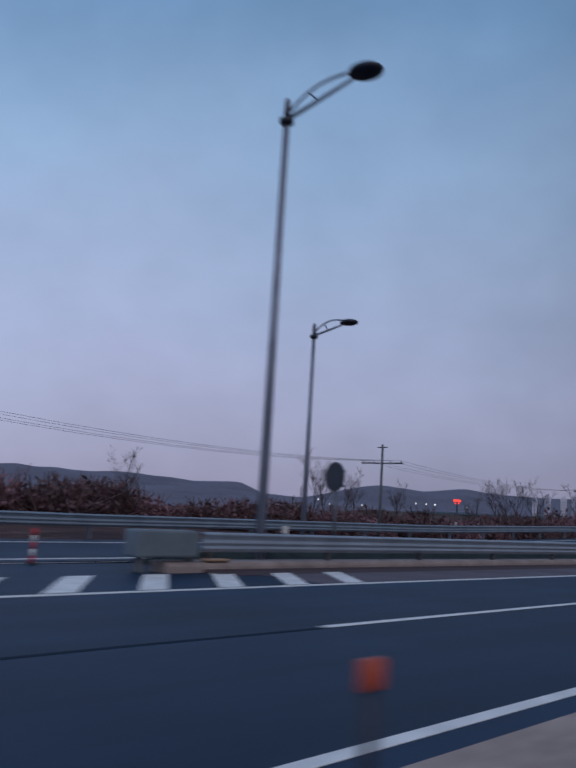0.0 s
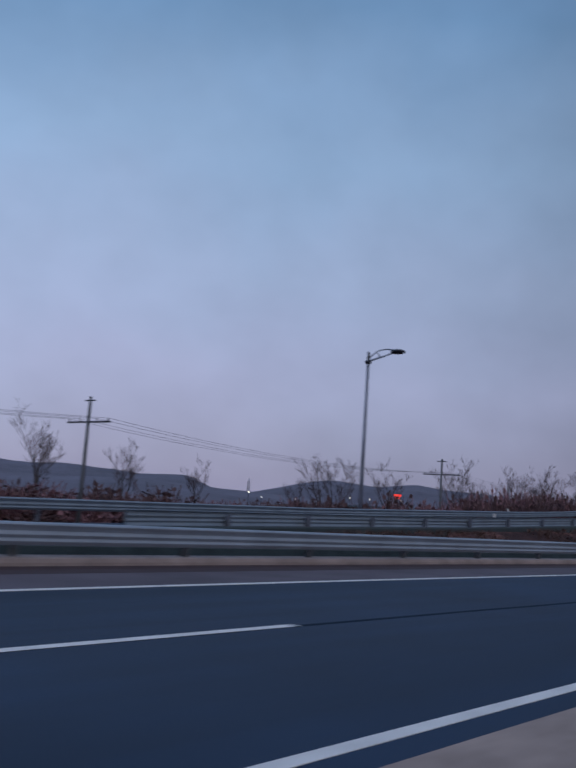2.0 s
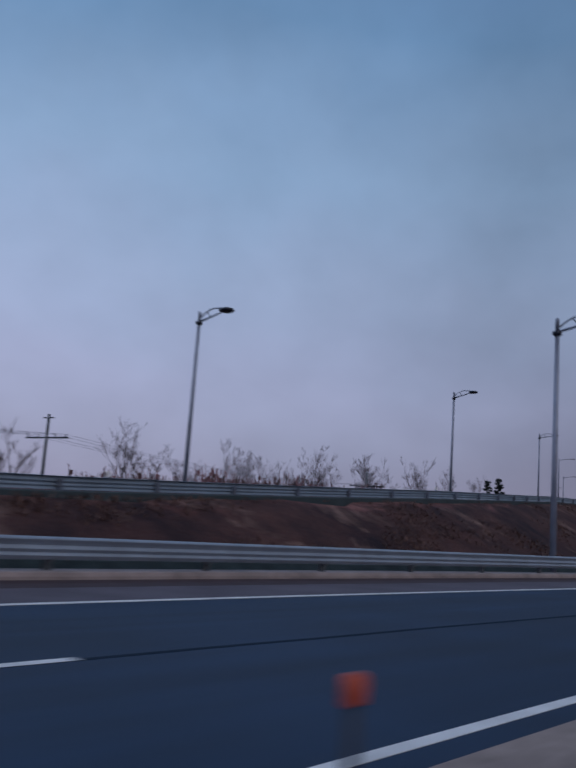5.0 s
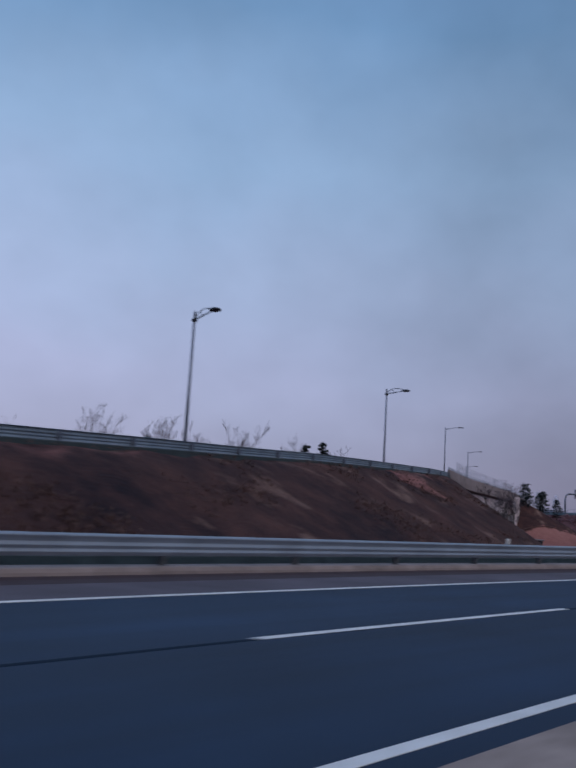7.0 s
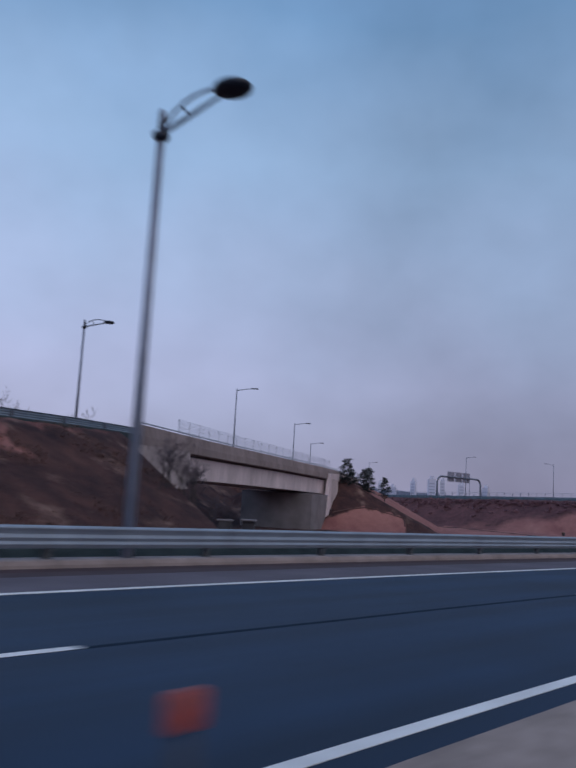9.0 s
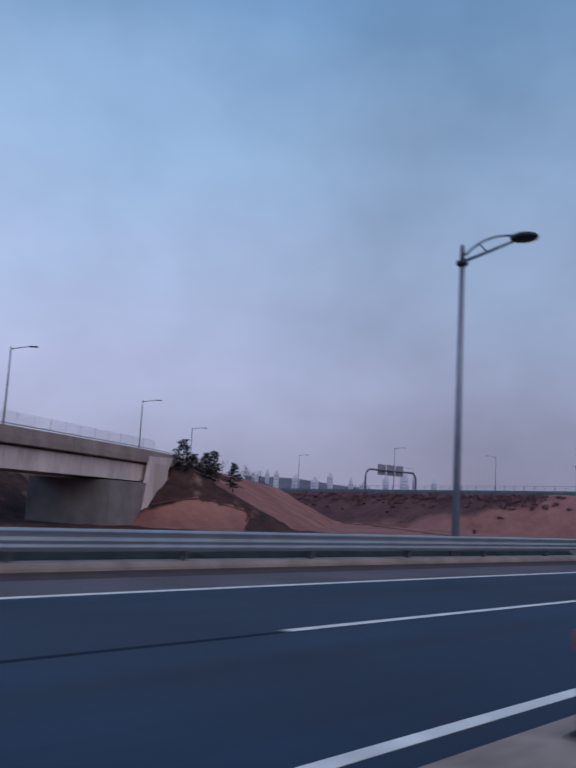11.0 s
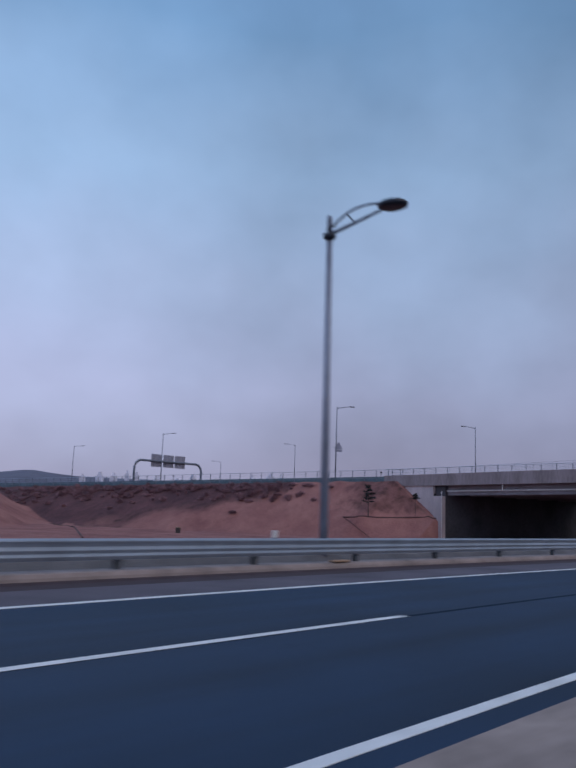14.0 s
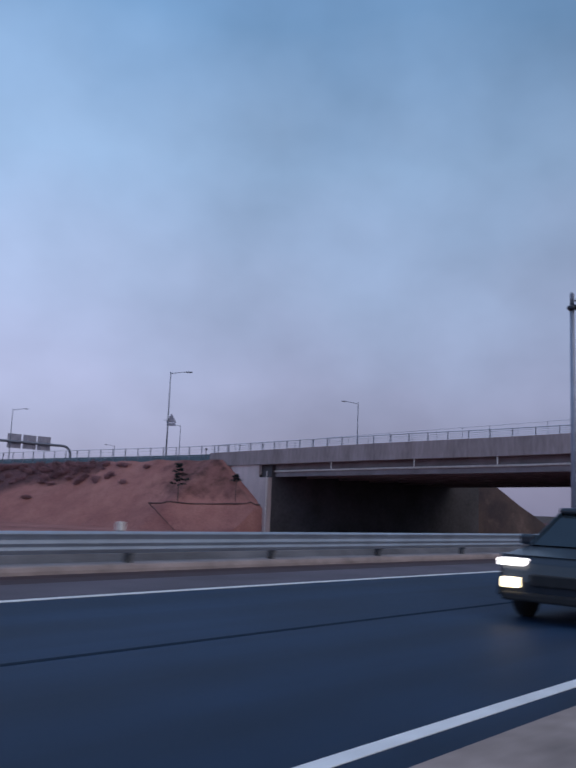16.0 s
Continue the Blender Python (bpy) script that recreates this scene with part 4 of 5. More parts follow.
for d, lab in ((-1.2, "dull teal guard rail along the embankment road"), (-15.0, "pale steel guard rail between the lanes")):
    root = thing("guard_rail", Matrix.Identity(4), lab, "guard rail")
    part("beam", line_sweep_bm(offset_line(up, d), [(0.0, -0.3 if d > -5 else 0.3), (-0.08, -0.3 if d > -5 else 0.3), (-0.08, 0.62 if d > -5 else 0.8), (0.0, 0.62 if d > -5 else 0.8)]), M_TEAL if d > -5 else M_GALV, root)
ob = part("cross_road", line_sweep_bm(up, [(-1.5, -0.14), (-35.0, -0.14), (-35.0, -0.03), (-1.5, -0.03)]), M_ASPHALT)
tagged(ob, "asphalt road on the embankment", "road", kind="structure")


# ---- plain lamps of the crossing road and the flyover ----
def plain_lamp(m, height, reach, label, group):
    root = thing("street_lamp", m, label, "street lamp", group)
    bm = bmesh.new()
    tube(bm, [(0, 0, 0), (0, 0, height)], [0.11, 0.06], 10)
    part("pole", bm, M_POLE, root, smooth=True)
    bm = bmesh.new()
    tube(bm, [(0, 0, height - 0.25), (0, -reach * 0.5, height - 0.05), (0, -reach, height + 0.08)], [0.05, 0.045, 0.04], 8)
    part("arm", bm, M_POLE, root, smooth=True)
    bm = bmesh.new()
    add_box(bm, -0.16, 0.16, -reach - 0.75, -reach + 0.1, height + 0.02, height + 0.14, 0.04)
    part("lamp_head", bm, M_LAMP_DARK, root, "flat dark lamp head, unlit")
    return root


pl = plain_lamp(pose(319.0, 4.7, 5.9, 0, 0, 25), 12.0, 2.0, "slim grey street lamp with a straight arm on the embankment", "embankment lamps")
for x, y, z, turn in ((354.1, 54.3, 5.4, 25), (379.8, 94.5, 4.8, 25), (392.3, 38.1, 6.4, 205), (355.4, -11.3, 6.6, 205), (428.0, 75.0, 4.2, 205)):
    copy_thing(pl, pose(x, y, z, 0, 0, turn))
fl1 = plain_lamp(pose(212.1, 40.9, 6.0, 0, 0, 25), 9.3, 1.9, "slim grey street lamp on the flyover parapet", "flyover lamps")
for x, y, z, turn in ((245.9, 50.8, 5.45, 25), (276.8, 63.5, 4.9, 40)):
    copy_thing(fl1, pose(x, y, z, 0, 0, turn))

# triangular sign on the tall lamp
tri_sign = thing("warning_sign", pose(319.35, 4.4, 11.4, 0, 0, -72), "grey triangular warning sign seen from behind on a lamp pole", "road sign")
bm = bmesh.new()
vs = [bm.verts.new((x, y, z)) for y in (0.0, 0.03) for x, z in ((-0.65, 0.0), (0.65, 0.0), (0.0, 1.15))]
for f in ((0, 1, 2), (5, 4, 3), (0, 3, 4, 1), (1, 4, 5, 2), (2, 5, 3, 0)):
    bm.faces.new([vs[k] for k in f])
part("plate", bm, M_SIGN, tri_sign)
part("lower_plate", box(-0.55, 0.55, 0.0, 0.03, -0.42, -0.06, 0.008), M_SIGN, tri_sign)
part("bracket", box(-0.95, 0.0, 0.03, 0.08, 0.25, 0.32), M_POLE, tri_sign)

p = rp(283.3, 71.2, 6.25)
mirror = thing("marker_post", pose(p.x, p.y, p.z, 0, 0, -60), "small dark round marker on a short post", "marker")
bm = bmesh.new()
tube(bm, [(0, 0, 0), (0, 0, 1.1)], 0.04, 8)
part("post", bm, M_POST, mirror)
bm = bmesh.new()
tube(bm, [(0, -0.04, 1.2), (0, 0.02, 1.2)], 0.13, 18)
part("disc", bm, M_LAMP_DARK, mirror)

# ---- sign gantry ----
gl, gr = Vector((360.3, 64.6, 4.9)), Vector((378.5, 57.0, 5.1))
g_dir = (gr - gl)
g_len = math.hypot(g_dir.x, g_dir.y)
gantry = thing("sign_gantry", pose(gl.x, gl.y, gl.z, 0, 0, math.degrees(math.atan2(g_dir.y, g_dir.x))), "arched steel gantry with three sign backs over the far road", "sign gantry")
bm = bmesh.new()
arch = [(0, 0, 0), (0, 0, 5.4)] + [(1.9 - 1.9 * math.cos(q), 0, 5.4 + 1.9 * math.sin(q)) for q in np.linspace(0.2, math.pi / 2, 6)]
arch += [(g_len - x, 0, z) for x, _, z in arch[::-1]]
tube(bm, arch, 0.27, 10)
part("frame", bm, M_POLE, gantry, smooth=True)
for x in (6.4, 9.9, 13.3):
    part("sign_panel", box(x - 1.54, x + 1.54, 0.30, 0.38, 6.0, 8.9, 0.02), M_SIGN, gantry, "grey back of a direction sign")
    for dx in (-0.8, 0.8):
        part("sign_bracket", box(x + dx - 0.06, x + dx + 0.06, 0.2, 0.3, 6.2, 8.7), M_SIGN, gantry)
board = thing("barrier_board", pose(375.0, 57.2, 4.9, 0, 0, -22), "faded orange barrier board at the gantry foot", "barrier")
part("panel", box(-2.6, 2.6, -0.05, 0.05, 0.35, 1.7, 0.02), M_ORANGE, board)
for x in (-2.0, 2.0):
    part("leg", box(x - 0.06, x + 0.06, -0.3, 0.3, 0.0, 0.35), M_POST, board)

# ---- apartment towers far away ----
# walls and windows paled towards the sky so their colour holds the haze
M_TOWER = mat("haze_pale_tower", (0.66, 0.64, 0.74), 0.9, grain=0.05, fine=0.3, dark=0.85, light=1.1, per_object=0.1)
M_TWIN = mat("haze_pale_window", (0.50, 0.49, 0.60), 0.5, grain=0.2, bump=0)
random.seed(11)


def tower(az, dist, w, d, h):
    p = far_at(az, dist, -2.0)
    root = thing("apartment_tower", pose(p.x, p.y, p.z, 0, 0, az - 90 + random.uniform(-20, 20)), "pale apartment tower block on the skyline", "building", "skyline towers")
    bm = bmesh.new()
    add_box(bm, -w / 2, w / 2, -d / 2, d / 2, 0, h)
    part("wall", bm, M_TOWER, root)
    part("roof", box(-w * 0.2, w * 0.25, -d * 0.3, d * 0.3, h, h + 3.2), M_TOWER, root)
    for z in np.arange(h * 0.45, h - 3, 3.2):
        part("window_band", box(-w * 0.42, w * 0.42, -d / 2 - 0.12, -d / 2, float(z), float(z) + 1.5), M_TWIN, root)
    return root


for az, dist, w, h in ((41.85, 1000, 8, 42), (26.3, 1000, 13, 44), (20.1, 1000, 12, 50), (18.95, 1020, 10, 46), (23.9, 1010, 9, 52), (15.2, 1010, 11, 54), (25.5, 1020, 15, 49), (24.5, 990, 16, 47),
                      (23.3, 1000, 13, 50), (22.2, 1010, 17, 46), (21.0, 1000, 15, 43), (18.3, 1050, 20, 42), (17.0, 1040, 12, 52), (15.9, 1030, 18, 56), (14.2, 1040, 14, 50), (12.8, 1050, 15, 47)):
    tower(az, dist, w * 0.42, 6, h * 0.70)


# ---- far lights at the foot of the hills ----
def glow_mat(name, col, strength):
    m = mat(name, col, 0.5, bump=0.0, emit=col, emit_strength=strength)
    return m


M_GLOW_RED, M_GLOW_W = glow_mat("red_light", (1.0, 0.05, 0.03), 1.7), glow_mat("white_light", (1.0, 0.88, 0.72), 5.0)
red_sign = thing("lit_sign", pose(520.0, 316.0, 8.0, 0, 0, -58), "glowing red sign on a dark far building", "lit sign")
part("support", box(-0.5, 0.5, -0.4, 0.4, -9.0, 5.0), M_LAMP_DARK, red_sign)
part("panel", box(-2.6, 2.6, -0.2, 0.2, 5.3, 6.8, 0.05), M_GLOW_RED, red_sign)
part("panel", box(-1.6, 1.6, -0.2, 0.2, 3.7, 4.5, 0.05), M_GLOW_RED, red_sign)
for x, y, z in ((372.1, 319.7, 7.6), (408.0, 275.2, 8.5), (412.0, 271.0, 8.6), (414.3, 266.1, 8.4), (424.1, 251.2, 8.2), (388.3, 324.2, 5.4), (401.3, 309.7, 5.9)):
    lp = thing("yard_lamp", pose(x, y, -1.5), "small white yard lamp glowing far off", "lamp", "far yard lamps")
    bm = bmesh.new()
    tube(bm, [(0, 0, 0), (0, 0, z + 1.4)], 0.12, 6)
    part("pole", bm, M_LAMP_DARK, lp)
    bm = bmesh.new()
    bmesh.ops.create_icosphere(bm, subdivisions=1, radius=0.3, matrix=Matrix.Translation((0, 0, z + 1.6)))
    part("globe", bm, M_GLOW_W, lp)

# ---- utility poles and wires ----
POLES = [(-85.0, 40.5), (-38.0, 41.0), (10.0, 41.5), (57.3, 42.0), (104.8, 42.8), (152.0, 44.0), (199.0, 45.5)]
ARM_Z = (6.2, 6.2, 6.1, 6.0, 6.0, 6.0, 6.0)


def utility_pole(x, y, az):
    root = thing("utility_pole", pose(x, y, -1.5), "grey concrete utility pole with a steel crossarm", "utility pole", "utility poles")
    bm = bmesh.new()
    tube(bm, [(0, 0, 0), (0, 0, az + 3.2)], [0.16, 0.10], 10)
    part("pole", bm, M_POST, root, smooth=True)
    part("crossarm", box(-0.06, 0.06, -2.3, 2.3, az + 1.45, az + 1.56), M_LAMP_DARK, root)
    part("crossarm", box(-0.05, 0.05, -0.55, 0.55, az + 2.9, az + 2.98), M_LAMP_DARK, root)
    for yy in (-2.1, -0.9, 0.9, 2.1):
        bm = bmesh.new()
        tube(bm, [(0, yy, az + 1.56), (0, yy, az + 1.66), (0, yy, az + 1.74)], [0.035, 0.06, 0.03], 8)
        part("insulator", bm, M_POST, root)
    return root


for (x, y), az in zip(POLES, ARM_Z):
    utility_pole(x, y, az)
for k in range(len(POLES) - 1):
    for dy in (-2.1, -0.9, 0.9, 2.1):
        bm = bmesh.new()
        a, b = POLES[k], POLES[k + 1]
        pts = [(a[0] + (b[0] - a[0]) * u, a[1] + (b[1] - a[1]) * u + dy, ARM_Z[k] + 0.24 + (ARM_Z[k + 1] - ARM_Z[k]) * u - 0.9 * 4 * u * (1 - u)) for u in np.linspace(0, 1, 13)]
        tube(bm, pts, 0.010, 5, cap=False)
        ob = part("overhead_wire", bm, M_LAMP_DARK)
        tagged(ob, "thin dark overhead wire sagging between utility poles", "wire", "overhead wires")


# ---- bare trees ----
def branch(bm_t, bm_c, p, d, length, r, depth, rng):
    n = 4
    pts, rad = [p], [r]
    q, dd = p.copy(), d.copy()
    for k in range(n):
        dd = (dd + Vector((rng.uniform(-1, 1), rng.uniform(-1, 1), rng.uniform(-0.3, 0.6))) * 0.14).normalized()
        q = q + dd * length / n
        pts.append(q.copy())
        rad.append(max(r * (1 - 0.6 * (k + 1) / n), 0.0007))
    tube(bm_t if depth < 2 else bm_c, pts, rad, 6 if depth < 2 else 3, cap=False)
    if depth >= 4:
        return
    kids = (7, 6, 5, 4)[depth]
    for k in range(kids):
        u = rng.uniform(0.35, 1.0) if depth else rng.uniform(0.45, 1.0)
        i = min(int(u * n), n - 1)
        at = pts[i].lerp(pts[i + 1], u * n - i)
        side = Vector((rng.uniform(-1, 1), rng.uniform(-1, 1), 0)).normalized()
        nd = (dd * 0.75 + side * rng.uniform(0.35, 0.7) + Vector((0, 0, 0.3))).normalized()
        branch(bm_t, bm_c, at, nd, length * rng.uniform(0.36, 0.60), rad[i] * 0.52, depth + 1, rng)


def bare_tree(seed, m):
    rng = random.Random(seed)
    root = thing("bare_tree", m, "leafless winter tree with fine spreading twigs", "tree", "bare trees")
    bt, bc = bmesh.new(), bmesh.new()
    branch(bt, bc, Vector((0, 0, -0.04)), Vector((0.04, 0.02, 1)).normalized(), 0.62, 0.012, 0, rng)
    part("trunk", bt, M_BARK, root)
    part("crown", bc, M_TWIG, root, "fine leafless twigs")
    return root


TREES = ((56.0, 52, 9.4), (67.6, 60, 8.1), (31.7, 48, 6.8), (56.7, 55, 7.3), (77.0, 62, 7.5), (71.6, 66, 7.0), (86.6, 58, 6.7), (93.3, 60, 8.7), (82.2, 50, 7.9), (87.8, 52, 8.1), (100.8, 60, 9.6),
         (113.6, 62, 9.5), (117.8, 62, 8.2), (120.5, 58, 10.4), (125.6, 60, 9.3), (137.9, 66, 9.9), (142.4, 62, 10.9), (108.3, 54, 10.3), (116.5, 60, 9.4), (124.4, 62, 10.1), (137.4, 66, 12.3),
         (145.5, 66, 12.3), (152.6, 70, 10.8), (156.5, 68, 12.9), (166.6, 70, 12.5), (175.0, 72, 12.0), (150.0, 75, 10.8), (159.4, 80, 11.9), (174.8, 85, 12.6))
kinds = []
for k, (s, lat, h) in enumerate(TREES):
    p = rp(s, lat)
    z = ground_z(s, lat, p)
    m = pose(p.x, p.y, z, 0, 0, 77 * k)
    hh = (h - 1.3) - z
    if k < 6:
        ob = bare_tree(40 + k, m)
        kinds.append(ob)
        hh0 = max(v.co.z for c in ob.children for v in c.data.vertices)
        ob["h0"] = hh0
        ob.scale = [hh / hh0] * 3
    else:
        src_tree = kinds[k % 6]
        ob = copy_thing(src_tree, m)
        ob.matrix_basis = m
        ob.scale = [hh / src_tree["h0"]] * 3


# thin saplings on the slope before the flyover's near end
for k, (s, lat, h) in enumerate(((161.5, 37.0, 3.4), (163.2, 38.6, 3.6), (165.6, 39.6, 3.0), (168.0, 41.0, 3.2), (160.0, 37.5, 2.6), (159.0, 34.5, 2.4))):
    p = rp(s, lat)
    m = pose(p.x, p.y, ground_z(s, lat, p) - 0.05, 0, 0, 50 * k)
    src_tree = kinds[k % 6]
    ob = copy_thing(src_tree, m)
    ob.matrix_basis = m
    ob.scale = [h / src_tree["h0"] * q for q in (1.35, 1.35, 1.0)]
# small trees along the edge of the far ramp
row = random.Random(61)
for k in range(15):
    u = row.uniform(0.0, 4.0)
    a, b = BR1[4 + min(int(u), 3)], BR1[5 + min(int(u), 3)]
    p = a.lerp(b, u - int(u)) + Vector((row.uniform(-1.0, 1.0), row.uniform(0.5, 5.0), -0.15))
    m = pose(p.x, p.y, p.z - 0.1, 0, 0, 40 * k)
    src_tree = kinds[k % 6]
    ob = copy_thing(src_tree, m)
    ob.matrix_basis = m
    ob.scale = [row.uniform(1.8, 3.2) / src_tree["h0"]] * 3


# ---- shrubs ----
def shrub_mesh(seed, material):
    rng = random.Random(seed)
    bm = bmesh.new()
    for k in range(150):
        a, e = rng.uniform(0, 6.283), rng.uniform(0.25, 1.45)
        d = Vector((math.cos(a) * math.cos(e), math.sin(a) * math.cos(e), math.sin(e)))
        b0 = Vector((rng.uniform(-0.35, 0.35), rng.uniform(-0.35, 0.35), 0))
        l = rng.uniform(0.5, 1.0)
        mid = b0 + d * l * 0.55 + Vector((rng.uniform(-0.1, 0.1), rng.uniform(-0.1, 0.1), 0))
        tube(bm, [b0, mid, b0 + d * l + Vector((rng.uniform(-0.12, 0.12), rng.uniform(-0.12, 0.12), 0.05))], [0.022, 0.016, 0.008], 3, cap=False)
        for q in range(2):
            c = b0 + d * l * rng.uniform(0.45, 1.0)
            u = Vector((rng.uniform(-1, 1), rng.uniform(-1, 1), rng.uniform(-1, 1))).normalized() * rng.uniform(0.04, 0.09)
            w = u.orthogonal().normalized() * 0.05
            bm.faces.new([bm.verts.new(c + v) for v in (u, w, -u, -w)])
    me = bpy.data.meshes.new("shrub")
    bm.to_mesh(me)
    bm.free()
    me.materials.append(material)
    return me


M_SHRUB_D = mat("purple_brown_shrub", (0.235, 0.125, 0.145), 0.95, grain=1.0, dark=0.5, light=1.5)
SHRUBS = [shrub_mesh(5 + k, M_SHRUB) for k in range(3)] + [shrub_mesh(15 + k, M_SHRUB_D) for k in range(3)]
random.seed(21)


def shrub(s, lat, w, h, dark):
    p = rp(s, lat)
    ob = new("shrub", SHRUBS[(3 if dark else 0) + random.randrange(3)])
    ob.matrix_world = pose(p.x, p.y, ground_z(s, lat, p) - 0.05, 0, 0, random.uniform(0, 360)) @ Matrix.Diagonal((w, w, h, 1))
    tagged(ob, "dark purple-brown leafless shrub on the slope" if dark else "reddish brown leafless winter shrub behind the ramp", "shrub", "dark shrubs" if dark else "red shrubs")


for k in range(165):
    s = -5 + 1.0 * k + random.uniform(-0.8, 0.8)
    lat = random.uniform(44, 52) + max(0, (s - 100) * 0.25)
    over = 1.47 + (ramp_z(s - 12) - 0.5) / (ramp_lat(s - 12) + 3.2) * (lat + 3.2) + 1.4
    shrub(s, lat, random.uniform(2.4, 4.4), max(random.uniform(1.6, 3.6), over + random.uniform(-1.7, 0.1) - max(0.0, s - 120) * 0.06 if s > 45 else 0.0), random.random() < 0.35)
CLUMPS = ((86, 3.2), (90, 3.8), (93, 2.4), (104, 3.0), (109, 4.5), (116, 5.5), (121, 3.0), (128, 4.5), (136, 4.0), (146, 5.0), (157, 4.0))
bush = []
for me in SHRUBS[3:]:
    co = np.empty(len(me.vertices) * 3)
    me.vertices.foreach_get("co", co)
    bush.append((co.reshape(-1, 3), [tuple(f.vertices) for f in me.polygons]))
gv, gf = [], []
for k in range(330):
    lat, depth = CLUMPS[k % len(CLUMPS)]
    lat = lat + random.gauss(0, 4.2)
    edge = float(np.interp(lat, [c[1] for c in CROSS[3:]], [c[0] for c in CROSS[3:]]))
    s = edge - 1.2 - abs(random.gauss(0, depth * 0.5))
    p = rp(s, lat)
    w, h, turn = random.uniform(0.45, 1.0), random.uniform(0.35, 0.85), random.uniform(0, 6.283)
    co, fs = bush[k % 3]
    ca, sa = math.cos(turn) * w, math.sin(turn) * w
    base = len(gv)
    z0 = ground_z(s, lat, p) - 0.05
    gv += [(p.x + x * ca - y * sa, p.y + x * sa + y * ca, z0 + z * h) for x, y, z in co]
    gf += [tuple(base + i for i in f) for f in fs]
tagged(mesh_obj("scrub_thicket", gv, gf, M_SHRUB_D), "purple-brown leafless scrub along the top of the red slope", "scrub", kind="stuff")
# leafless bushes on the slope before the flyover's wing wall
for k, (s, lat, top) in enumerate(((157.4, 33.8, 5.2), (158.2, 34.4, 4.8), (159.9, 34.6, 4.4), (160.8, 35.2, 4.0), (156.4, 33.0, 4.2))):
    p = rp(s, lat)
    z = ground_z(s, lat, p) - 0.1
    m = pose(p.x, p.y, z, 0, 0, 63 * k)
    src_tree = kinds[(k + 2) % 6]
    ob = copy_thing(src_tree, m)
    ob.matrix_basis = m
    ob.scale = [(top - z) / src_tree["h0"] * q for q in (1.5, 1.5, 1.0)]


# ---- conifers ----
def conifer(seed, m, h, bare, label, wide=0.34):
    rng = random.Random(seed)
    root = thing("conifer", m, label, "tree", "conifers")
    bm = bmesh.new()
    girth = 1.0 if bare < 0.3 else 0.6
    tube(bm, [(0, 0, -0.3), (0.03, 0, h * 0.5), (0, 0, h)], [h * 0.022 * girth, h * 0.016 * girth, 0.015], 8)
    part("trunk", bm, M_BARK, root)
    bm = bmesh.new()
    wide *= rng.uniform(0.85, 1.2)
    limbs = 46 if bare < 0.3 else 24
    for k in range(limbs):
        u = (k + rng.random()) / limbs
        z = h * (bare + (0.95 - bare) * u)
        reach = h * (wide if bare < 0.3 else 0.22) * (1.0 - 0.80 * u ** 1.5) * rng.uniform(0.45, 1.2) * (0.6 + 0.4 * min(1.0, u * 4))
        a = 2.4 * k + rng.uniform(-0.5, 0.5)
        base = Vector((0, 0, z))
        tip = Vector((math.cos(a) * reach, math.sin(a) * reach, z + reach * rng.uniform(-0.05, 0.35)))
        for clump in range(3):
            mid = base.lerp(tip, 0.45 + 0.27 * clump)
            size = h * rng.uniform(0.026, 0.052) * (1.0 if wide > 0.2 else 0.45) * (1.0 if bare < 0.3 else 0.6)
            for q in range(20):
                c = mid + Vector((rng.gauss(0, 1), rng.gauss(0, 1), rng.gauss(0, 0.55))) * size * 0.75
                d = ((tip - base).normalized() + Vector((rng.uniform(-1, 1), rng.uniform(-1, 1), rng.uniform(-0.3, 1.0))) * 0.9).normalized() * h * 0.034
                w = d.cross(Vector((rng.uniform(-1, 1), rng.uniform(-1, 1), 1))).normalized() * h * 0.012
                bm.faces.new([bm.verts.new(c + v) for v in (-w, w, d + w * 0.3, d - w * 0.3)])
    part("crown", bm, M_NEEDLE, root, "dark green needles")
    return root


for k, (x, y, z, h) in enumerate(((235.9, 36.4, 4.2, 4.4), (240.1, 34.75, 3.4, 4.2), (238.6, 34.9, 3.7, 3.6), (241.9, 32.9, 2.9, 3.4), (240.0, 37.6, 3.8, 3.4))):
    conifer(70 + k, pose(x, y, z), h, 0.08, "dark green conifer on the earth slope")
for k, (s, lat, top) in enumerate(((151.1, 51.0, 7.95), (153.1, 51.0, 8.35))):
    p = rp(s, lat)
    z = ground_z(s, lat, p) - 0.1
    conifer(76 + k, pose(p.x, p.y, z), top - z, 0.08, "small dark conifer behind the climbing ramp", 0.14)
p = rp(278.6, 67.5)
conifer(80, pose(p.x, p.y, ground_z(278.6, 67.5, p)), 4.3, 0.42, "young pine with bare lower trunk on the slope")
p = rp(282.2, 63.3)
conifer(81, pose(p.x, p.y, ground_z(282.2, 63.3, p)), 4.6 - ground_z(282.2, 63.3, p), 0.68, "small dark conifer sapling beside the pale wing wall", 0.3)


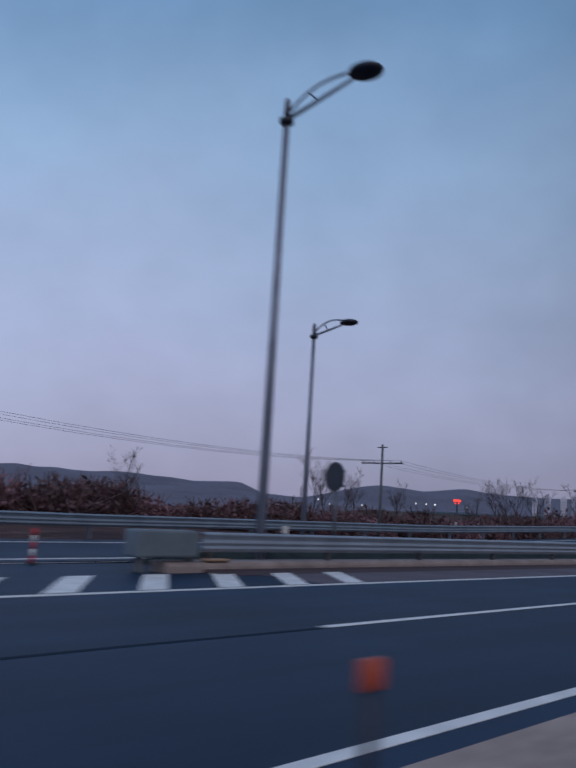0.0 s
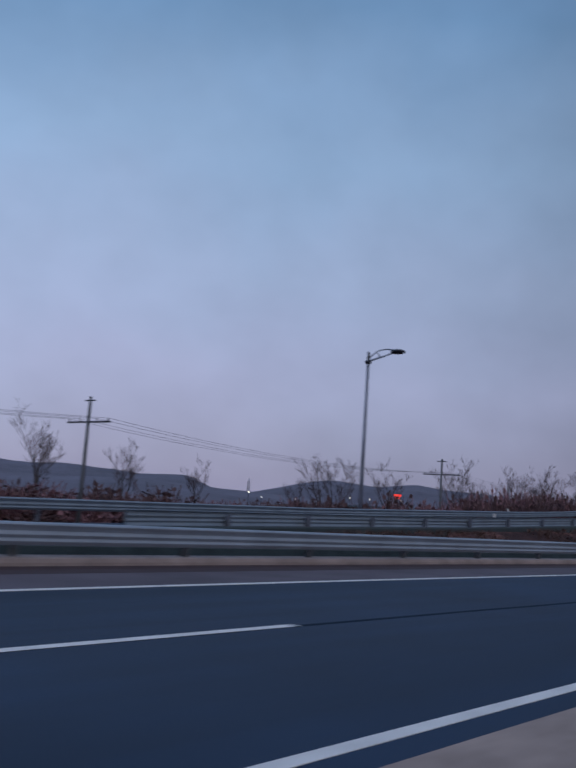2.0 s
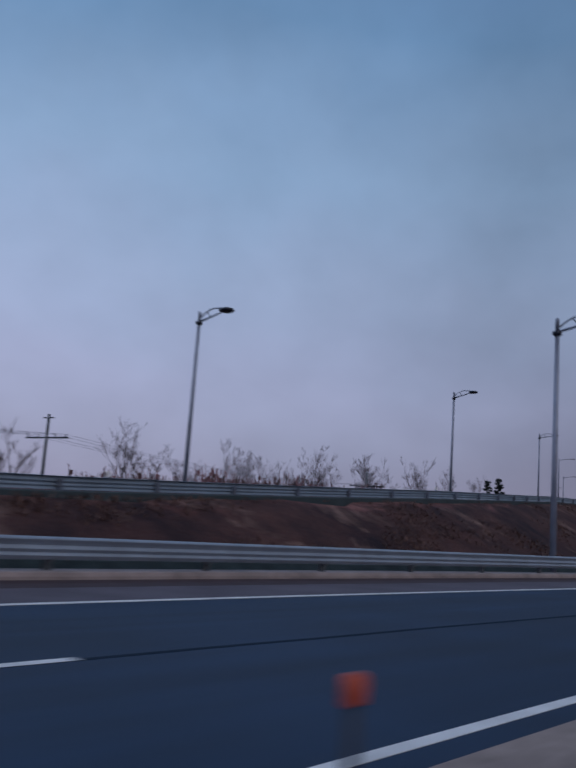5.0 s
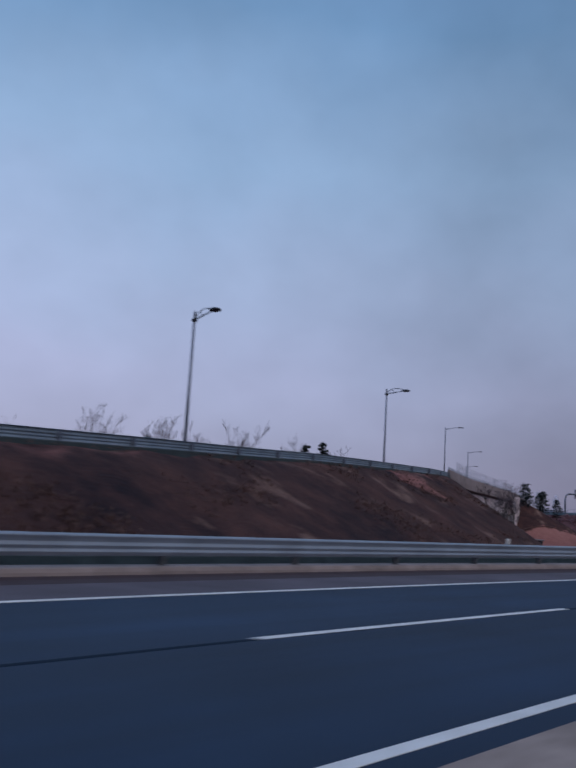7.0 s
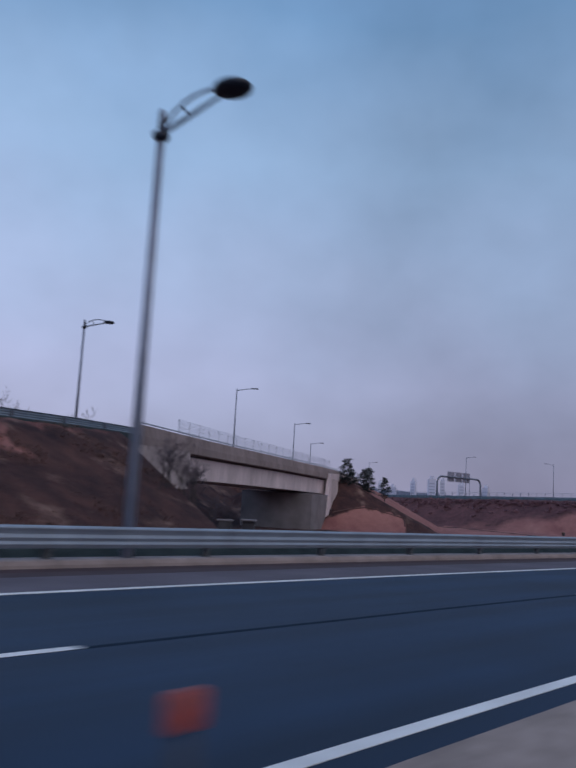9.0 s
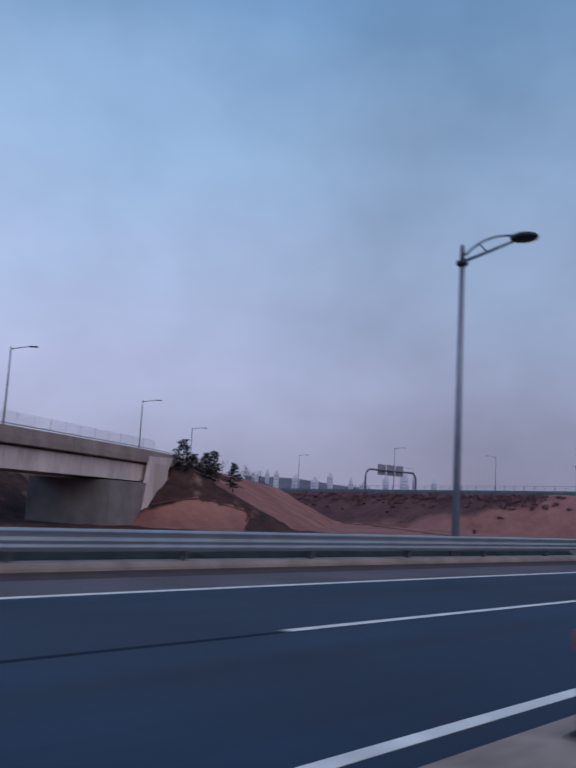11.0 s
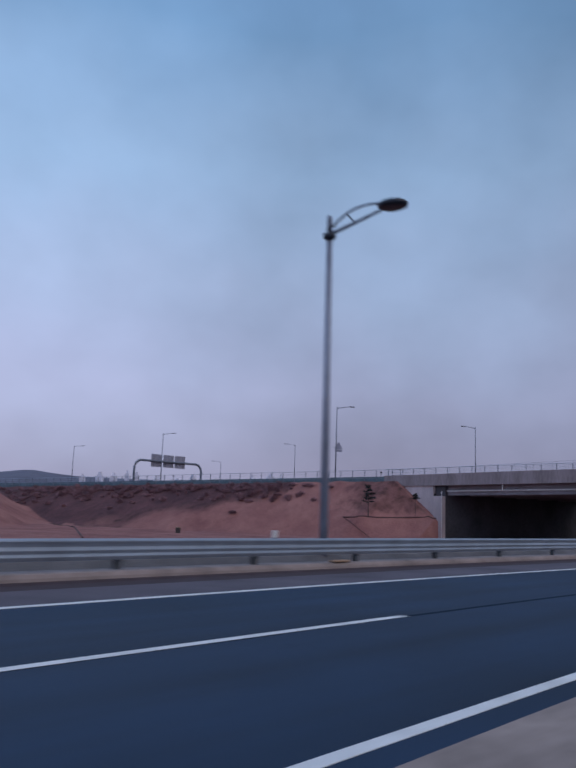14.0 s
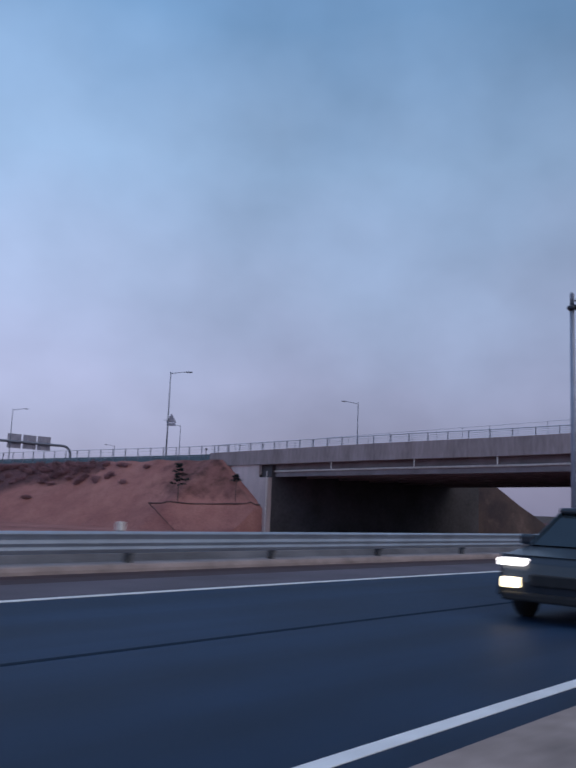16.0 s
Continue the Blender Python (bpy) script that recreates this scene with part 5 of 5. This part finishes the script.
# ---- median delineators and signs ----
def delineator(m):
    root = thing("delineator", m, "slim grey delineator post with orange reflective head", "delineator", "median delineators")
    part("foot", box(-0.09, 0.09, -0.09, 0.09, 0.0, 0.03, 0.01), M_BLACK, root)
    bm = bmesh.new()
    tube(bm, [(0, 0, 0.02), (0, 0, 0.58)], [0.033, 0.033], 12)
    part("post", bm, M_STALK, root, smooth=True)
    bm = bmesh.new()
    tube(bm, [(0, 0, 0.57), (0, 0, 0.585), (0, 0, 0.70), (0, 0, 0.715)], [0.05, 0.058, 0.058, 0.045], 14)
    part("head", bm, M_ORANGE, root, "orange reflective head", smooth=True)
    return root


dl = delineator(road_pose(-0.73, -0.85, 0.05))
SET_AT = {0: -0.73, 1: 6.2, 2: 12.17, 9: 57.95, 11: 70.6, 18: 117.01, 19: 123.4, 20: 129.43, 27: 175.8, 28: 182.03, 29: 188.28, 30: 195.8}
for k in (1, 2, 6, *range(8, 32)):
    copy_thing(dl, road_pose(SET_AT.get(k, -0.9 + 6.53 * k), -0.85, 0.05))


def median_sign(s, material, bar_material, label):
    root = thing("median_sign", road_pose(s, -1.0, 0.05, -80), label, "road sign")
    bm = bmesh.new()
    tube(bm, [(0, 0, 0), (0, 0, 1.3)], 0.034, 12)
    part("post", bm, M_POST, root, smooth=True)
    part("plate", box(-0.19, 0.19, -0.06, -0.035, 1.19, 1.93, 0.006), material, root)
    for k, (z, w, h) in enumerate(((1.84, 0.10, 0.03), (1.77, 0.08, 0.025), (1.68, 0.10, 0.03), (1.60, 0.05, 0.02), (1.52, 0.10, 0.025), (1.45, 0.09, 0.03), (1.36, 0.10, 0.02), (1.29, 0.07, 0.03))):
        part("bar", box(-w, w, -0.064, -0.06, z - h / 2, z + h / 2), bar_material, root)
    return root


median_sign(172.66, M_PLATE_RED, M_BAR_RED, "upright maroon sign plate with faded unreadable bars on a post")
median_sign(190.03, M_PLATE_ORANGE, M_BLACK, "upright orange sign plate with dark unreadable bars on a post")

# ---- small things by the guard rail ----
round_sign = thing("round_sign", road_pose(13.75, 11.6, 0.0, -100), "dark back of a round road sign on a post", "road sign")
bm = bmesh.new()
tube(bm, [(0, 0, 0), (0, 0, 2.75)], 0.045, 10)
part("post", bm, M_POST, round_sign, smooth=True)
bm = bmesh.new()
tube(bm, [(0, -0.05, 2.40), (0, -0.075, 2.40)], 0.41, 28)
part("plate", bm, M_LAMP_DARK, round_sign)
for z in (2.15, 2.55):
    part("stiffener", box(-0.4, 0.4, -0.05, -0.02, z - 0.025, z + 0.025), M_LAMP_DARK, round_sign)
small = thing("small_sign", road_pose(71.2, 10.75, 0.0, -20), "small pale square sign on a thin post", "road sign")
bm = bmesh.new()
tube(bm, [(0, 0, 0), (0, 0, 1.8)], 0.03, 8)
part("post", bm, M_POST, small)
part("plate", box(-0.14, 0.14, -0.05, -0.03, 1.5, 1.8, 0.01), M_POLE, small)


def rail_marker_at(m):
    root = thing("rail_marker", m, "small white marker block on the guard rail", "marker", "rail markers")
    part("block", box(-0.072, 0.072, -0.04, 0.04, 0.0, 0.18, 0.015), M_WHITE, root)
    part("bracket", box(-0.05, 0.05, -0.05, 0.05, -0.03, 0.0), M_GALV, root)
    return root


rm = rail_marker_at(road_pose(10.6, 10.43, 0.85))
for s in (27.0, 74.7, 122.1, 216.9, 240.0):
    copy_thing(rm, road_pose(s, 10.43, 0.85))
rm2 = None
for s, off in ((60.2, -0.1), (83.5, -0.1), (106.9, -0.1), (36.8, RAMP_W), (77.6, RAMP_W)):
    m = ramp_pose(s, off) @ Matrix.Translation((0, 0, 0.87))
    rm2 = copy_thing(rm2, m) if rm2 else rail_marker_at(m)
for s in (8.4, 70.9, 219.4):
    root = thing("kerb_reflector", road_pose(s, KERB_LAT + 0.12, 0.22), "worn yellow block lying on the kerb", "kerb block", "kerb blocks")
    part("block", box(-0.36, 0.36, -0.10, 0.10, 0.0, 0.055, 0.02), M_YELLOW, root)
p = rp(261.4, 79.5)
root = thing("slope_post", pose(p.x, p.y, ground_z(261.4, 79.5, p) - 0.1), "weathered brown marker post at the slope foot", "post")
part("shaft", box(-0.24, 0.24, -0.24, 0.24, 0.0, 0.75, 0.05), M_BARK, root)
part("cap", box(-0.27, 0.27, -0.27, 0.27, 0.75, 0.85, 0.04), M_YELLOW, root)
# rail end terminal at the nose of the gore
nose = thing("rail_terminal", road_pose(6.1, 10.3, 0.0), "grey-green box terminal at the end of the guard rail", "rail terminal")
part("body", box(0.15, 1.75, -0.05, 0.45, 0.30, 0.86, 0.05), M_NOSE, nose)
for x in (0.3, 1.6):
    part("leg", box(x, x + 0.14, 0.1, 0.3, 0.0, 0.28), M_POST, nose)
cone_post = thing("channel_post", road_pose(5.2, 12.4, 0.0), "red and white flexible channel post on the gore", "channel post")
for k in range(5):
    bm = bmesh.new()
    tube(bm, [(0, 0, 0.03 + 0.14 * k), (0, 0, 0.17 + 0.14 * k)], 0.045, 12)
    part("band", bm, M_RED if k % 2 == 0 else M_WHITE, cone_post, "red band" if k % 2 == 0 else "white band", smooth=True)
bm = bmesh.new()
tube(bm, [(0, 0, 0.0), (0, 0, 0.03)], [0.12, 0.10], 14)
part("foot", bm, M_BLACK, cone_post)


# ---- cars ----
def soften(ob, width):
    mod = ob.modifiers.new("bevel", "BEVEL")
    mod.width, mod.segments, mod.limit_method, mod.angle_limit = width, 3, "ANGLE", radians(28)
    return ob


def car(m, paint, label, lamps_on=True):
    """A small boxy hatchback, nose to local -x, 4.1 m long, 1.78 m wide, 1.6 m high."""
    root = thing("car", m, label, "car")
    # body: side outline swept across the width, narrower at the waist and nose
    low = [(-2.03, 0.34), (-2.05, 0.55), (-1.98, 0.80), (-1.85, 0.90), (-1.05, 1.02), (1.95, 1.06), (2.04, 0.95), (2.05, 0.50), (2.0, 0.32), (1.72, 0.27), (1.68, 0.45), (1.5, 0.62), (1.28, 0.66), (1.06, 0.60),
           (0.90, 0.42), (0.88, 0.25), (-0.88, 0.25), (-0.92, 0.44), (-1.08, 0.60), (-1.3, 0.66), (-1.52, 0.60), (-1.68, 0.42), (-1.72, 0.27)]
    bm = bmesh.new()
    cols = []
    for y in (-0.86, -0.89, 0.89, 0.86):
        cols.append([bm.verts.new((x * (0.985 if abs(y) > 0.88 else 1.0), y * (0.95 if abs(x) > 1.9 else 1.0), z)) for x, z in low])
    n = len(low)
    for a, b in ((0, 1), (1, 2), (2, 3)):
        for i in range(n):
            j = (i + 1) % n
            bm.faces.new((cols[a][i], cols[a][j], cols[b][j], cols[b][i]))
    bm.faces.new(cols[1][::-1])
    bm.faces.new(cols[2])
    bmesh.ops.recalc_face_normals(bm, faces=bm.faces)
    soften(part("body", bm, paint, root), 0.03)
    # cabin
    bm = bmesh.new()
    bot = [(-1.1, -0.84), (1.96, -0.84), (1.96, 0.84), (-1.1, 0.84)]
    top = [(-0.35, -0.68), (1.72, -0.68), (1.72, 0.68), (-0.35, 0.68)]
    vb = [bm.verts.new((x, y, 1.03)) for x, y in bot]
    vt = [bm.verts.new((x, y, 1.52)) for x, y in top]
    for k in range(4):
        bm.faces.new((vb[k], vb[(k + 1) % 4], vt[(k + 1) % 4], vt[k]))
    bm.faces.new(vt)
    bmesh.ops.recalc_face_normals(bm, faces=bm.faces)
    soften(part("cabin_glass", bm, M_TINT, root, "dark tinted windows"), 0.05)
    part("roof", box(-0.42, 1.78, -0.70, 0.70, 1.50, 1.60, 0.04), paint, root)
    for y in (-1, 1):
        for x0, x1, x2, x3 in ((0.42, 0.52, 0.42, 0.50), (1.50, 1.98, 1.42, 1.76), (-1.12, -1.02, -0.40, -0.32)):
            bm = bmesh.new()
            vs = [bm.verts.new(v) for v in ((x0, y * 0.855, 1.03), (x1, y * 0.855, 1.03), (x3, y * 0.70, 1.52), (x2, y * 0.70, 1.52), (x0, y * 0.82, 1.03), (x1, y * 0.82, 1.03), (x3, y * 0.66, 1.52), (x2, y * 0.66, 1.52))]
            for f in ((0, 1, 2, 3), (7, 6, 5, 4), (0, 4, 5, 1), (1, 5, 6, 2), (2, 6, 7, 3), (3, 7, 4, 0)):
                bm.faces.new([vs[k] for k in f])
            bmesh.ops.recalc_face_normals(bm, faces=bm.faces)
            part("pillar", bm, paint if x0 > 1.0 else M_TINT, root)
        part("mirror", box(-0.95, -0.72, y * 0.98 - 0.11, y * 0.98 + 0.11, 1.02, 1.18, 0.04), paint, root)
        part("headlamp", box(-2.06, -1.86, y * 0.66 - 0.2, y * 0.66 + 0.2, 0.76, 0.86, 0.02), M_DAYLAMP if lamps_on else M_TINT, root, "lit day lamp" if lamps_on else "dark headlamp")
        part("fog_lamp", box(-2.08, -2.0, y * 0.66 - 0.14, y * 0.66 + 0.14, 0.46, 0.60, 0.02), M_HEADLAMP if lamps_on else M_TINT, root, "lit low beam" if lamps_on else "dark fog lamp")
        part("tail_lamp", box(1.98, 2.07, y * 0.74 - 0.1, y * 0.74 + 0.1, 0.78, 1.02, 0.02), M_TAIL, root, "red tail lamp")
        part("door_handle", box(0.2, 0.38, y * 0.90 - 0.02, y * 0.90 + 0.02, 0.88, 0.91, 0.008), paint, root)
        for x in (-1.3, 1.28):
            bm = bmesh.new()
            tube(bm, [(x, y * 0.70, 0.32), (x, y * 0.72, 0.32), (x, y * 0.86, 0.32), (x, y * 0.88, 0.32)], [0.29, 0.325, 0.325, 0.30], 24)
            wheel = part("wheel", bm, M_BLACK, root, "black tyre", smooth=False)
            bm = bmesh.new()
            tube(bm, [(x, y * 0.87, 0.32), (x, y * 0.89, 0.32)], [0.21, 0.19], 18)
            part("rim", bm, M_RIM, wheel, "alloy rim")
    part("grille", box(-2.08, -2.0, -0.36, 0.36, 0.50, 0.66, 0.02), M_BLACK, root)
    part("bumper", box(-2.06, -1.9, -0.80, 0.80, 0.28, 0.40, 0.03), M_BLACK, root)
    part("number_plate", box(2.05, 2.07, -0.26, 0.26, 0.62, 0.74), M_WHITE, root)
    return root


car(road_pose(184.35, 6.2, 0.0), M_CARWHITE, "white boxy hatchback with lit lamps in the far lane")
car(road_pose(242.85, 1.75, 0.0), M_CARDARK, "dark hatchback with lit lamps in the near lane")


# ---- drains on the slopes and concrete boxes under the flyover ----
M_DRAIN = mat("dark_drain_concrete", (0.105, 0.056, 0.055), 0.95, grain=2)


def road_place(x, y):
    """(s, lat) of a point in plan."""
    s = x
    for _ in range(8):
        c, th = rp(s, 0.0), heading(s)
        s += (x - c.x) * math.cos(th) + (y - c.y) * math.sin(th)
    c, th = rp(s, 0.0), heading(s)
    return s, (y - c.y) * math.cos(th) - (x - c.x) * math.sin(th)


def drain(pts, label, r=0.085):
    bm = bmesh.new()
    line = []
    for a, b in zip(pts, pts[1:]):
        line += [Vector(a).lerp(Vector(b), k / 6) for k in range(6)]
    line.append(Vector(pts[-1]))
    for p in line:
        s, lat = road_place(p.x, p.y)
        p.z = max(p.z, ground_z(s, lat, p)) + 0.04
    tube(bm, line, r, 6)
    return tagged(part("slope_drain", bm, M_DRAIN), label, "drain", "slope drains", "structure")


drain([(228.6, 34.9, 0.75), (231.65, 33.84, 1.34), (234.2, 32.25, 1.68), (236.04, 30.19, 1.05), (237.86, 28.11, 0.36), (236.3, 27.45, -0.6)], "dark drain channel bounding the soil face")
drain([(303.89, -1.18, 1.16), (303.4, -3.4, 1.2), (303.78, -6.69, 1.27), (304.64, -10.28, 1.35), (305.2, -13.3, 1.42)], "straight dark drain channel across the red slope")
drain([(300.56, -5.89, -1.38), (302.27, -3.05, 0.3), (303.89, -1.18, 1.16)], "narrow dark drain channel running down the red slope", 0.04)
drain([(308.0, 48.0, -1.6), (296.0, 35.0, -1.6), (280.0, 23.5, -1.6), (264.0, 12.0, -1.6)], "dark drain channel slanting along the foot of the scrub slope")
for s, lat, w, h, cap in ((163.0, 35.0, 0.75, 1.75, 0.05), (166.3, 36.5, 1.1, 1.5, 0.25)):
    p = rp(s, lat)
    gz = ground_z(s, lat, p) - 0.05
    bx = thing("concrete_box", pose(p.x, p.y, gz, 0, 0, 28), "weathered beige concrete utility box at the slope foot", "utility box", "utility boxes")
    part("body", box(-w / 2, w / 2, -0.4, 0.4, 0.0, 0.35 - gz - 0.1, 0.04), M_CONC_SHADE, bx)
    part("cap", box(-w / 2 - cap, w / 2 + cap, -0.5, 0.5, 0.35 - gz - 0.1, 0.35 - gz, 0.02), M_CONC_DARK, bx)

# ---- tufts of dry grass on the embankment ----
M_TUFT = mat("straw_tufts", (0.135, 0.075, 0.062), 0.95, grain=0.25, fine=3, dark=0.6, light=1.35, bump=0)
random.seed(33)
tv, tf = [], []
for k in range(26000):
    s = random.uniform(42, 168)
    rl = ramp_lat(s)
    lat = random.uniform(max(12.0, rl - 1.0 - (ramp_z(s) + 1.2) / 0.56), rl - 0.8)
    if noise.noise(Vector((s * 0.16, lat * 0.3, 4))) + 0.35 * max(0.0, 1 - (rl - 0.8 - lat) / 1.6) < random.uniform(0.05, 0.35):
        continue
    p = rp(s, lat)
    z0 = ground_z(s, lat, p) - 0.02
    size = random.uniform(0.12, 0.34)
    for q in range(3):
        a = random.uniform(0, 6.283)
        dx, dy = math.cos(a), math.sin(a)
        w = 0.012 + 0.022 * random.random()
        b = len(tv)
        tv += [(p.x - dy * w, p.y + dx * w, z0), (p.x + dy * w, p.y - dx * w, z0), (p.x + dx * size * 0.7, p.y + dy * size * 0.7, z0 + size * random.uniform(0.4, 0.9))]
        tf.append((b, b + 1, b + 2))
tagged(mesh_obj("dry_grass_tufts", tv, tf, M_TUFT), "straw-coloured dry grass tufts on the embankment", "grass", kind="stuff")
